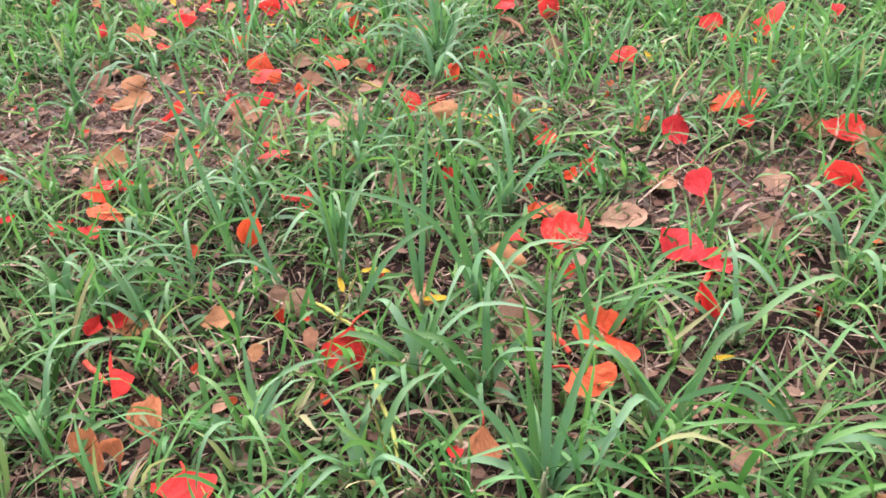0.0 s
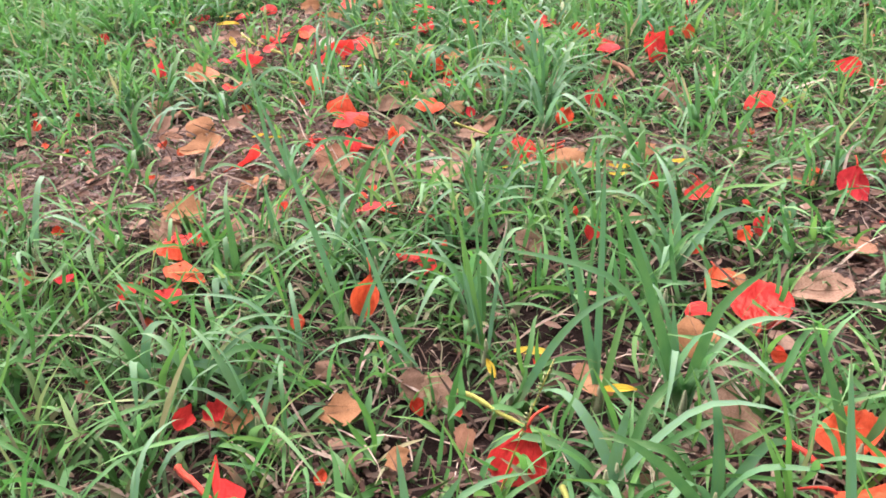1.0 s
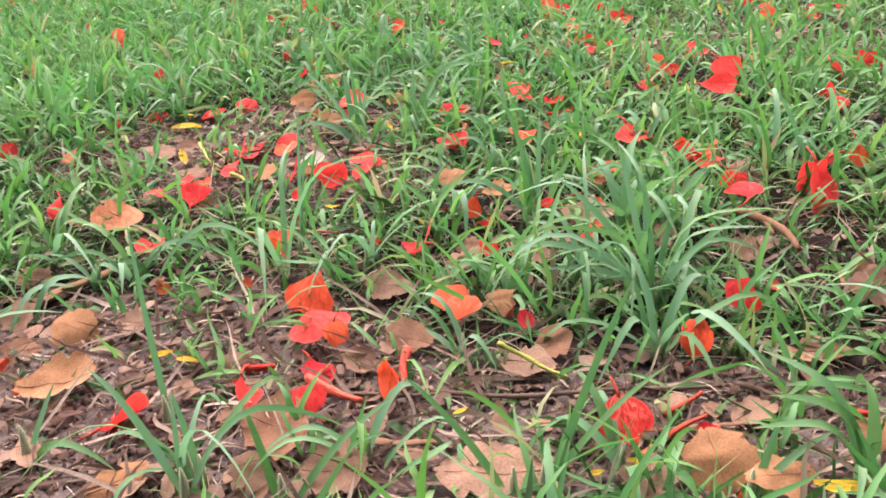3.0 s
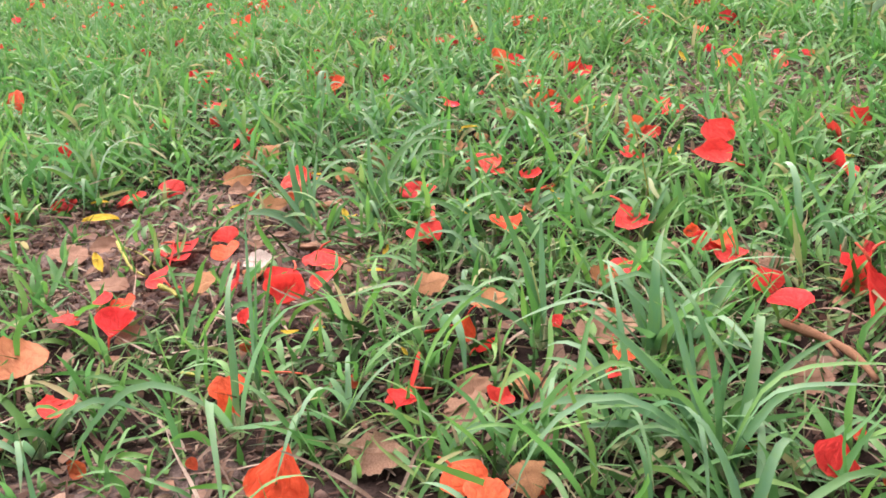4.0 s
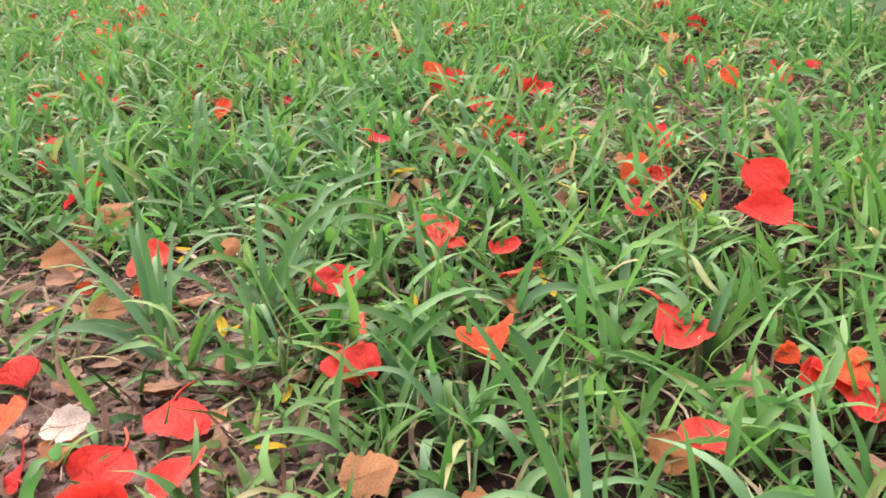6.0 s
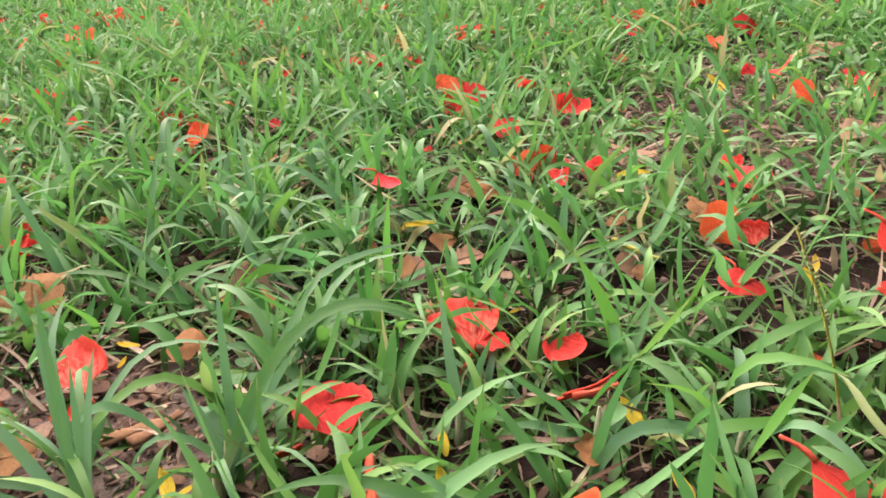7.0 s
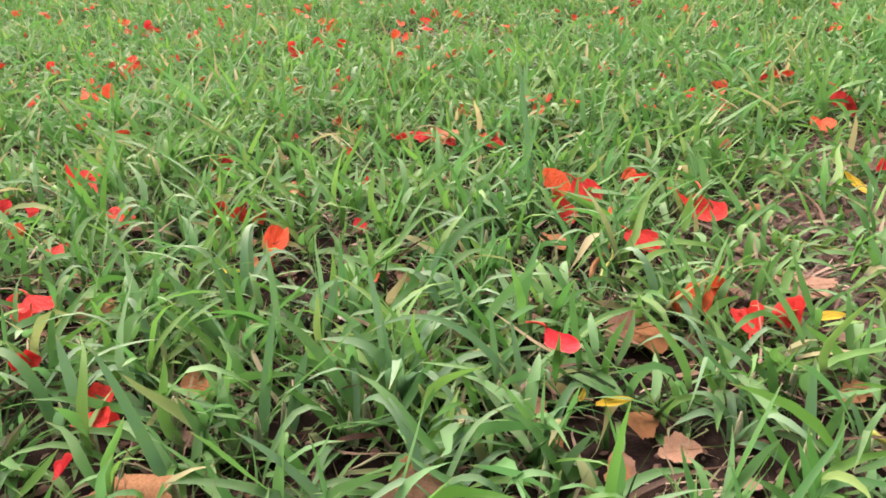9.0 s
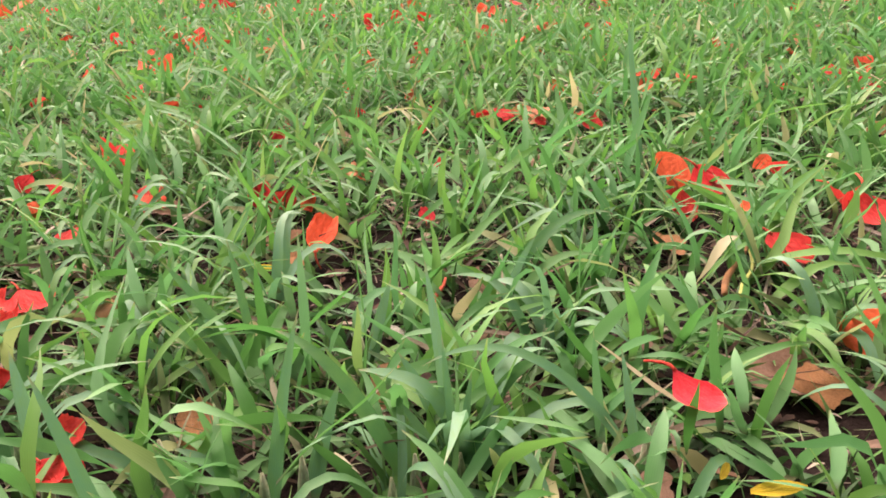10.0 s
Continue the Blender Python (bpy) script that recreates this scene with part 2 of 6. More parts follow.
def bare(x, y):
    """How open the turf is: 1 on trodden soil, 0 in full grass."""
    d = 0.0
    for cx, cy, rx, ry, k in BARE:
        q = ((x - cx) / rx) ** 2 + ((y - cy) / ry) ** 2
        d = max(d, k * min(1.0, max(0.0, 1.5 - q)))
    return max(0.0, min(1.0, d + 0.35 * noise.noise((x * 7.0, y * 7.0, 2.0))))


def mesh_of(name, verts, faces, uvs=None, mat=None, smooth=True):
    me = bpy.data.meshes.new(name)
    me.from_pydata([tuple(v) for v in verts], [], [tuple(f) for f in faces])
    if uvs is not None:
        layer = me.uv_layers.new(name="UVMap")
        index = np.empty(len(me.loops), dtype=np.int32)
        me.loops.foreach_get("vertex_index", index)
        layer.data.foreach_set("uv", np.asarray(uvs, dtype=np.float32)[index].ravel())
    if smooth:
        me.shade_smooth()
    if mat:
        me.materials.append(mat)
    return me


def part(name, me, parent, label="", m=None):
    ob = new(name, me)
    ob.parent = parent
    if m is not None:
        ob.matrix_basis = m
    return tagged(ob, label)


def blades(base, heading, length, width, lean, bend, twist, seg, side=None):
    """Arched, keeled grass blades, all at once: vertices, faces and (across, along) of each vertex."""
    n = len(length)
    s = np.linspace(0, 1, seg + 1)
    odd = np.random.default_rng(n + seg)
    phi = lean[:, None] + bend[:, None] * s[None, :] ** 1.2
    # some blades are creased and hang over from there
    crease, at = np.where(odd.random(n) < 0.16, odd.uniform(0.3, 1.1, n), 0.0), odd.uniform(0.25, 0.7, n)
    phi = np.minimum(phi + crease[:, None] * np.clip((s[None, :] - at[:, None]) / 0.12, 0, 1), 2.9)
    step = length[:, None] / seg
    out_, up_ = np.sin(phi) * step, np.cos(phi) * step
    r = np.concatenate([np.zeros((n, 1)), np.cumsum((out_[:, 1:] + out_[:, :-1]) / 2, 1)], 1)
    z = np.concatenate([np.zeros((n, 1)), np.cumsum((up_[:, 1:] + up_[:, :-1]) / 2, 1)], 1)
    sway = (0 if side is None else side[:, None]) * length[:, None] * s[None, :] ** 2 + odd.normal(0, 0.035, n)[:, None] * length[:, None] * np.sin(math.pi * 1.7 * s[None, :])
    ch, sh = np.cos(heading)[:, None], np.sin(heading)[:, None]
    px = base[:, 0:1] + ch * r - sh * sway
    py = base[:, 1:2] + sh * r + ch * sway
    pz = base[:, 2:3] + z
    w = width[:, None] * np.minimum(1.0, 0.55 + 1.6 * s[None, :]) * np.maximum(0.03, 1 - s[None, :] ** 3.0) * 0.5 * (1 + 0.09 * np.sin(7.0 * s[None, :] + odd.uniform(0, 6.283, n)[:, None]))
    tw = twist[:, None] * s[None, :]
    cx, cy, cz = -sh * np.cos(tw) - ch * np.cos(phi) * np.sin(tw) * 1.0, ch * np.cos(tw) - sh * np.cos(phi) * np.sin(tw), np.sin(phi) * np.sin(tw)
    nx, ny, nz = -np.cos(phi) * ch, -np.cos(phi) * sh, np.sin(phi)
    v = np.empty((n, seg + 1, 3, 3))
    keel = 0.28
    for k, side_ in enumerate((-1, 0, 1)):
        lift = keel * w * abs(side_)
        v[:, :, k, 0] = px + side_ * w * cx + lift * nx
        v[:, :, k, 1] = py + side_ * w * cy + lift * ny
        v[:, :, k, 2] = pz + side_ * w * cz + lift * nz
    uv = np.empty((n, seg + 1, 3, 2))
    uv[..., 0] = np.array([0, 0.5, 1])[None, None, :]
    uv[..., 1] = s[None, :, None]
    one = []
    for a in range(seg):
        for k in range(2):
            i = a * 3 + k
            one.append((i, i + 1, i + 4, i + 3))
    one = np.array(one)
    f = (one[None] + (np.arange(n) * 3 * (seg + 1))[:, None, None]).reshape(-1, 4)
    return v.reshape(-1, 3), f, uv.reshape(-1, 2)


def big_mesh(name, v, f, uv, mat):
    """A mesh from arrays of quads."""
    me = bpy.data.meshes.new(name)
    me.vertices.add(len(v))
    me.vertices.foreach_set("co", np.ascontiguousarray(v, dtype=np.float32).ravel())
    me.loops.add(f.size)
    me.loops.foreach_set("vertex_index", f.astype(np.int32).ravel())
    me.polygons.add(len(f))
    me.polygons.foreach_set("loop_start", np.arange(0, f.size, f.shape[1], dtype=np.int32))
    me.update(calc_edges=True)
    if uv is not None:
        layer = me.uv_layers.new(name="UVMap")
        layer.data.foreach_set("uv", uv[f.ravel()].astype(np.float32).ravel())
    me.shade_smooth()
    me.materials.append(mat)
    me.validate()
    return me


# ---- ground ----
def spread(a, b, step, far):
    near = list(np.arange(a, b + step / 2, step))
    grow, d = [], step
    while d < far:
        d *= 1.6
        grow.append(d)
    return np.array([a - g for g in reversed(grow)] + near + [b + g for g in grow])


gx, gy = spread(-3.0, 2.2, 0.03, 1500.0), spread(0.2, 6.8, 0.03, 1500.0)
gv = np.array([(x, y, ground_z(x, y) if -3.5 < x < 2.7 and -0.4 < y < 7.4 else 0.0) for y in gy for x in gx])
w_ = len(gx)
gi = (np.arange(len(gy) - 1)[:, None] * w_ + np.arange(w_ - 1)[None, :]).ravel()
gf = np.stack([gi, gi + 1, gi + 1 + w_, gi + w_], 1)
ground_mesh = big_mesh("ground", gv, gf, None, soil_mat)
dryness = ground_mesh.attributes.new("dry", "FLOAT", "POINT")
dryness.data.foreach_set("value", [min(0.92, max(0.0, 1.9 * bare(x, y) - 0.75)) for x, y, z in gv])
ground = tagged(new("ground", ground_mesh), "brown crumbly soil of a patchy lawn", "ground", kind="structure")

# ---- turf: where grass stands ----
PRESSED = {}


def press(x, y, r):
    """Grass lies flat under and just before a fallen thing."""
    for ix in range(int((x - r) // 0.05), int((x + r) // 0.05) + 1):
        for iy in range(int((y - r) // 0.05), int((y + r) // 0.05) + 1):
            PRESSED.setdefault((ix, iy), []).append((x, y, r))


def pressed(x, y):
    return any((x - a) ** 2 + (y - b) ** 2 < r * r for a, b, r in PRESSED.get((int(x // 0.05), int(y // 0.05)), ()))


def in_reach(x, y):
    reach = 0.45 + 0.42 * (y - 0.3)
    return max(-2.9, -reach - 0.25) < x < min(2.1, reach * 0.8 + 0.15)


def scatter_turf(cell, y0, y1, share, tall_layer, fade0=0.0, fade1=0.0):
    """Grass plants on a shaken grid, thinner on open soil; each plant has a few blades round its foot."""
    rows = []
    x0, x1 = -2.9, 2.1
    for iy in range(int((y1 - y0) / cell)):
        for ix in range(int((x1 - x0) / cell)):
            x, y = x0 + (ix + rng.uniform(-0.6, 0.6)) * cell, y0 + (iy + rng.uniform(-0.6, 0.6)) * cell
            if rng.random() > share * (1.2 if tall_layer and 2.0 < y < 4.5 else 0.85) or not in_reach(x, y):
                continue
            if (y - y0) < fade0 * rng.random() or (y1 - y) < fade1 * rng.random():
                continue
            b = bare(x, y)
            if rng.random() < THIN * b or (pressed(x, y) and rng.random() < (0.36 if tall_layer else 0.3)):
                continue
            if rng.random() < max((0.9 if tall_layer else 0.72) * min(1.0, max(0.0, 1.4 - ((x - cx) / rx) ** 2 - ((y - cy) / ry) ** 2)) for cx, cy, rx, ry in GAPS):
                continue
            lush = 1.0 - 0.35 * b
            slender = 0.70 + 0.42 * min(1.0, max(0.0, (y - 1.6) / 0.7))
            swell = 0.9 + 0.5 * max(-0.5, noise.noise((x * 3.0, y * 3.0, 9.0)))
            turn, gz = rng.uniform(0, 6.283), ground_z(x, y) - 0.002
            for j in range(rng.integers(3, 6) if tall_layer else rng.integers(2, 5)):
                up = 0.0
                if tall_layer:
                    length, wide = rng.triangular(0.026, 0.048, 0.105) * lush * swell * (slender ** -0.6 if slender < 1 else 1.15), rng.triangular(0.0042, 0.0072, 0.0102) * slender
                    lean, bend = abs(rng.normal(0.70, 0.45)), rng.uniform(-0.4, 1.6)
                    up = 0.011 * j * rng.uniform(0.5, 1.1) * swell
                else:
                    length, wide = rng.uniform(0.026, 0.074) * lush * swell, rng.choice([rng.uniform(0.0016, 0.0032), rng.uniform(0.0034, 0.0076)])
                    lean, bend = abs(rng.normal(0.85, 0.42)), rng.uniform(-0.4, 1.7)
                rows.append((x + rng.normal(0, 0.005), y + rng.normal(0, 0.005), gz + up, turn + rng.normal(0, 0.9) + j * 2.4,
                             length, wide, lean, bend, rng.normal(0, 1.0), rng.normal(0, 0.26 if tall_layer else 0.42)))
    return np.array(rows)


# ---- litter on the soil ----
def scatter_litter(count, long_, mat, name, label):
    """Chips or straws thrown on the soil, most of them where it lies open."""
    v, f = [], []
    shape = ((-1, -1, 0.7), (0.1, -1, 1.1), (1, -0.2, 0.8), (1, 0.6, 0.7), (0, 1, 1.0), (-1, 0.7, 0.8))
    while len(f) < 2 * count:
        y = 0.3 + 3.8 * rng.random() ** 1.2
        x = rng.uniform(-1, 1) * (0.5 + 0.4 * (y - 0.3)) - 0.1
        if rng.random() > 0.2 + 0.8 * bare(x, y):
            continue
        a, z = rng.uniform(0, 6.283), ground_z(x, y) + rng.uniform(0.0005, 0.006)
        l = rng.uniform(0.006, 0.026) if long_ else rng.uniform(0.004, 0.014)
        w = rng.uniform(0.0006, 0.0022) if long_ else l * rng.uniform(0.25, 0.6)
        c, s = math.cos(a), math.sin(a)
        t1, t2, arch = rng.normal(0, 0.16 if long_ else 0.28), rng.normal(0, 0.35), rng.uniform(0, 0.003)
        i = len(v)
        for p, q, e in shape:
            u1, u2 = p * l * 0.5 * (1.0 if long_ else e), q * w * 0.5 * (1.0 if long_ else e)
            v.append((x + c * u1 - s * u2, y + s * u1 + c * u2, z + t1 * u1 + t2 * u2 + arch * (1 - abs(p))))
        f.append((i, i + 1, i + 4, i + 5))
        f.append((i + 1, i + 2, i + 3, i + 4))
    tagged(new(name, big_mesh(name, np.array(v), np.array(f), None, mat)), label, "litter", kind="stuff")


scatter_litter(26000, False, litter_mat, "leaf_litter", "crumbled brown leaf litter on the soil")
scatter_litter(17000, True, straw_mat, "straw_litter", "short dry straw and wood splinters on the soil")


def scatter_crumbs(count):
    """Small lumps of earth on the open soil."""
    v, f = [], []
    while len(f) < 6 * count:
        y = 0.5 + 2.6 * rng.random()
        x = rng.uniform(-1, 1) * (0.5 + 0.4 * (y - 0.3)) - 0.1
        if rng.random() > 0.10 + bare(x, y) ** 1.5:
            continue
        r, i, z = rng.uniform(0.0015, 0.006) * rng.random() ** 0.5 + 0.001, len(v), ground_z(x, y)
        turn = rng.uniform(0, 1.57)
        for up in (-0.4, 0.75):
            for k in range(4):
                w = r * rng.uniform(0.75, 1.3) * (1.0 if up < 0 else 0.65)
                v.append((x + w * math.cos(turn + k * 1.571), y + w * math.sin(turn + k * 1.571), z + up * r * rng.uniform(0.8, 1.2)))
        f += [(i, i + 1, i + 5, i + 4), (i + 1, i + 2, i + 6, i + 5), (i + 2, i + 3, i + 7, i + 6), (i + 3, i, i + 4, i + 7), (i + 4, i + 5, i + 6, i + 7), (i + 3, i + 2, i + 1, i)]
    tagged(new("soil_crumbs", big_mesh("soil_crumbs", np.array(v), np.array(f), None, crumb_mat)), "small pinkish-brown crumbs of dry soil", "soil", kind="stuff")


scatter_crumbs(13000)


# ---- fallen petals ----
def petal_mesh(seed, mat):
    """A fan-shaped petal about one unit across, its foot at -y: cupped, some folded over along a line or rolled at the rim, with a finely toothed edge."""
    r = np.random.default_rng(seed)
    across, along = 21, 10
    ph = r.uniform(-40, 40, 8)
    style = seed // 10 % 8
    round_one = seed // 10 in (0, 3, 5, 8, 9, 12, 15, 6)
    span = r.uniform(0.62, 0.95)
    cup_x, cup_y = r.uniform(-0.55, 0.75), r.uniform(-0.45, 0.55)
    wave, beat = r.uniform(0.02, 0.07), r.uniform(2.0, 4.5)
    lopsided, flat = r.uniform(-0.14, 0.14), r.uniform(0.05, 0.24)
    fold_at, fold_turn, fold_by = r.uniform(-0.18, 0.18), r.uniform(-0.7, 0.7), 0.0
    if style in (2, 5):
        fold_by = radians(r.uniform(50, 110))
    elif style in (3, 7):
        fold_by = radians(r.uniform(25, 60))
    roll = r.uniform(0.9, 1.9) if style in (4, 6) else 0.0
    fc, fs = math.cos(fold_turn), math.sin(fold_turn)
    v, uv, f = [], [], []
    for i in range(along + 1):
        q = i / along
        for j in range(across + 1):
            u = 2 * j / across - 1
            tooth = 0.030 * noise.noise((u * 9.0, ph[1], 3.0)) + 0.022 * noise.noise((u * 21.0, ph[2], 6.0))
            reach = 0.98 - flat * u * u - 0.17 * u ** 8 + lopsided * u + 0.07 * noise.noise((u * 1.7, ph[0], 0.0)) + tooth
            a, run = u * span * (0.82 + 0.18 * q), q * reach
            x, y = run * math.sin(a), run * math.cos(a) - 0.46
            if round_one:
                half = 0.56 * (0.14 + 0.86 * math.sin(math.pi / 2 * min(1.0, 1.55 * q)) ** 0.9) * (1 - 0.12 * q ** 3)
                half *= 1 + q * (0.22 * noise.noise((q * 2.6, 5.0 if u > 0 else -5.0, ph[0])) + 0.10 * noise.noise((q * 8.0, 5.0 if u > 0 else -5.0, ph[1])))
                rim = 0.66 + 0.30 * math.sqrt(1 - 0.92 * u * u) + lopsided * u + 1.5 * tooth + 0.15 * noise.noise((u * 2.4, ph[2], 9.0))
                x, y = half * u, q * rim - 0.46
            z = cup_x * x * x + cup_y * y * y
            z += q ** 1.5 * (wave * math.sin(beat * u + ph[3]) + 0.10 * noise.noise((u * 2.2 + ph[4], q * 1.6, ph[5])) + 0.030 * noise.noise((u * 8.0 + ph[6], q * 3.0, ph[7])))
            if roll and q > 0.6:
                t = (q - 0.6) * 2.5
                y -= 0.10 * t * t * roll
                z += 0.16 * t * t * roll
            over = fc * x + fs * y - fold_at
            if fold_by and over > 0:
                soft = over * over / (over + 0.09)
                x, y, z = x - fc * soft * (1 - math.cos(fold_by)), y - fs * soft * (1 - math.cos(fold_by)), z + soft * math.sin(fold_by)
            v.append((x, y, z))
            uv.append((j / across, q))
    v = np.array(v)
    low, high = v.min(0), v.max(0)
    v -= (*((low + high) / 2)[:2], v[:, 2].mean())
    v /= (high - low)[:2].max()
    n = across + 1
    for i in range(along):
        for j in range(across):
            a = i * n + j
            f.append((a, a + 1, a + 1 + n, a + n))
    return mesh_of("petal", v, f, uv, mat), v[n // 2]


def tube_mesh(name, points, radii, mat, sides=6, flat=1.0):
    pts = [Vector(p) for p in points]
    v, uv, f = [], [], []
    for i, p in enumerate(pts):
        d = (pts[min(i + 1, len(pts) - 1)] - pts[max(i - 1, 0)]).normalized()
        a = d.cross(Vector((0, 0, 1)) if abs(d.z) < 0.9 else Vector((1, 0, 0))).normalized()
        b = d.cross(a)
        for j in range(sides):
            t = 6.283185 * j / sides
            v.append(p + float(radii[i]) * (math.cos(t) * a + flat * math.sin(t) * b))
            uv.append((j / sides, i / (len(pts) - 1)))
    for i in range(len(pts) - 1):
        for j in range(sides):
            k = (j + 1) % sides
            f.append((i * sides + j, i * sides + k, (i + 1) * sides + k, (i + 1) * sides + j))
    f.append(tuple(range(sides - 1, -1, -1)))
    f.append(tuple(range((len(pts) - 1) * sides, len(pts) * sides)))
    return mesh_of(name, v, f, uv, mat)


PETALS = {k: [petal_mesh(10 * n + ord(k) % 10, m) for n in range(16)] for k, m in PETAL.items()}
CLAWS = [tube_mesh("claw", [(0, 0.06, 0.0), (b * 0.1, -0.04, 0.01), (b * 0.4, -0.14, 0.0), (b * 0.9, -0.24, -0.02), (b * 1.4, -0.32, -0.04)], [0.030, 0.032, 0.026, 0.022, 0.020], claw_mat) for b in (-0.2, 0.05, 0.2)]
SAID = {
    "r": "crinkled scarlet flower petal fallen in the grass",
    "o": "orange-red flower petal fallen among grass blades",
    "k": "crumpled crimson flower petal lying on the ground",
    "s": "scarlet flower petal with a pale streaked middle",
    "d": "wilted brownish-orange flower petal in the grass",
}
count_of = {"petal": 0, "leaf": 0, "yellow": 0}


def petal(x, y, z, size, tilt, turn, tone="r", shape=None, narrow=1.0):
    """A petal whose middle lies at x, y, z; tilt: its far side raised; turn: in its own plane."""
    n = count_of["petal"] = count_of["petal"] + 1
    m = pose(x, y, z, tilt, (n * 37 % 25) - 12) @ pose(0, 0, 0, 0, 0, turn) @ Matrix.Diagonal((size * narrow, size, size, 1))
    press(x, y - 0.5 * size - 0.010, 0.3 * size + 0.026)
    ob = new("flower_petal")
    ob.matrix_basis = m
    lamina, foot = PETALS[tone][n * 5 % 16 if shape is None else shape]
    part("lamina", lamina, ob)
    if n % 5 < 4:
        part("claw", CLAWS[n % 3], ob, "slender curved claw", Matrix.Translation(Vector(foot)))
    return tagged(ob, SAID[tone], "petal", "fallen petals")


def leaf_mesh(seed, mat):
    """A dry leaf one unit long, broken at the ends, with jagged torn edges, creased and curled, and its midrib."""
    r = np.random.default_rng(seed)
    across, along = 14, 20
    ph = r.uniform(-40, 40, 8)
    curl, sag, roll = r.uniform(-0.5, 1.1), r.uniform(-0.35, 0.35), r.uniform(-0.4, 0.4)
    tear, deep, side_torn = r.uniform(0.15, 0.85), r.uniform(0.1, 0.5), r.choice([-1, 1])
    lead, trail = r.uniform(1.6, 4.0), r.uniform(1.6, 4.0)
    crease, steep = r.uniform(-0.25, 0.25), r.uniform(-0.45, 0.45)

    def height(x, y):
        return curl * y * y + sag * x * x + roll * x * y + steep * max(0.0, x - crease) * (1 if steep > 0 else 0.6) + 0.05 * noise.noise((x * 4.0 + ph[4], y * 4.0, ph[5]))

    v, uv, f = [], [], []
    for i in range(along + 1):
        q = i / along
        half = 0.40 * min(1.0, 0.12 + lead * q) ** 0.8 * min(1.0, 0.10 + trail * (1 - q)) ** 0.8
        for j in range(across + 1):
            u = 2 * j / across - 1
            side = 1 if u > 0 else -1
            edge = 1 + abs(u) ** 2 * (0.42 * noise.noise((q * 3.2, side * 3.0, ph[0])) + 0.26 * noise.noise((q * 9.0, side * 5.0, ph[1])) + 0.12 * noise.noise((q * 22.0, side * 7.0, ph[2])))
            if side == side_torn:
                edge -= deep * abs(u) * max(0.0, 1 - abs(q - tear) / 0.11)
            jag = 0.10 * noise.noise((u * 3.0, ph[3], 1.0)) + 0.06 * noise.noise((u * 9.0, ph[3], 4.0))
            x, y = (q - 0.5) * (1 + jag), half * u * edge
            v.append((x, y, height(x, y)))
            uv.append((j / across, q))
    n = across + 1
    for i in range(along):
        for j in range(across):
            a = i * n + j
            f.append((a, a + n, a + n + 1, a + 1))
    rib = [(x, 0, height(x, 0) + 0.003) for x in np.linspace(-0.46, 0.42, 9)]
    return mesh_of("leaf", v, f, uv, mat), tube_mesh("midrib", rib, [0.009 - 0.0008 * k for k in range(9)], twig_mat, 5)


LEAVES = {k: [leaf_mesh(50 + n * 3 + ord(k), m) for n in range(12)] for k, m in (("b", leaf_mat), ("a", amber_mat), ("w", pale_mat))}
LEAF_SAID = {"b": "dry curled tan-brown leaf on the soil", "a": "amber-orange dry leaf caught in the grass", "w": "bleached whitish torn leaf on the soil"}
STALK = tube_mesh("leaf_stalk", [(-0.5, 0, 0), (-0.62, 0.02, 0.01), (-0.75, 0.06, 0.0)], [0.016, 0.012, 0.014], twig_mat)


def dry_leaf(x, y, z, size, tilt, turn, tone="b", narrow=1.0):
    n = count_of["leaf"] = count_of["leaf"] + 1
    press(x, y - 0.5 * size - 0.008, 0.3 * size + 0.024)
    ob = new("dry_leaf")
    lamina, rib = LEAVES[tone][n * 5 % 12]
    part("lamina", lamina, ob)
    part("midrib", rib, ob, "raised brown midrib")
    ob.matrix_basis = pose(x, y, z, tilt, (n * 23 % 25) - 12) @ pose(0, 0, 0, 0, 0, turn) @ Matrix.Diagonal((size * 1.08, size * narrow * 1.08, size, 1))
    if n % 3 == 0:
        part("leaf_stalk", STALK, ob)
    return tagged(ob, LEAF_SAID[tone], "leaf", "dry leaves")


def leaflet_mesh(seed):
    r = np.random.default_rng(seed)
    seg, bow = 8, r.uniform(-0.12, 0.25)
    v, uv, f = [], [], []
    for i in range(seg + 1):
        s = i / seg
        w = 0.17 * math.sin(math.pi * min(1, 0.06 + 0.94 * s)) ** 0.7
        for k in (-1, 0, 1):
            v.append((s - 0.5, k * w + bow * (s - 0.5) ** 2, 0.07 * abs(k) + bow * 1.4 * (s - 0.5) ** 2))
            uv.append(((k + 1) / 2, s * 0.9))
    for i in range(seg):
        for k in range(2):
            a = i * 3 + k
            f.append((a, a + 3, a + 4, a + 1))
    return mesh_of("leaflet", v, f, uv, yellow_mat)


LEAFLETS = [leaflet_mesh(n) for n in range(5)]


def leaflet(x, y, z, size, tilt, turn):
    n = count_of["yellow"] = count_of["yellow"] + 1
    press(x, y - 0.3 * size, 0.25 * size + 0.014)
    ob = new("yellow_leaflet", LEAFLETS[n % 5])
    ob.matrix_basis = pose(x, y, z, tilt) @ pose(0, 0, 0, 0, 0, turn) @ Matrix.Diagonal((size, size, size, 1))
    return tagged(ob, "small bright yellow leaflet fallen in the grass", "leaflet", "yellow leaflets")


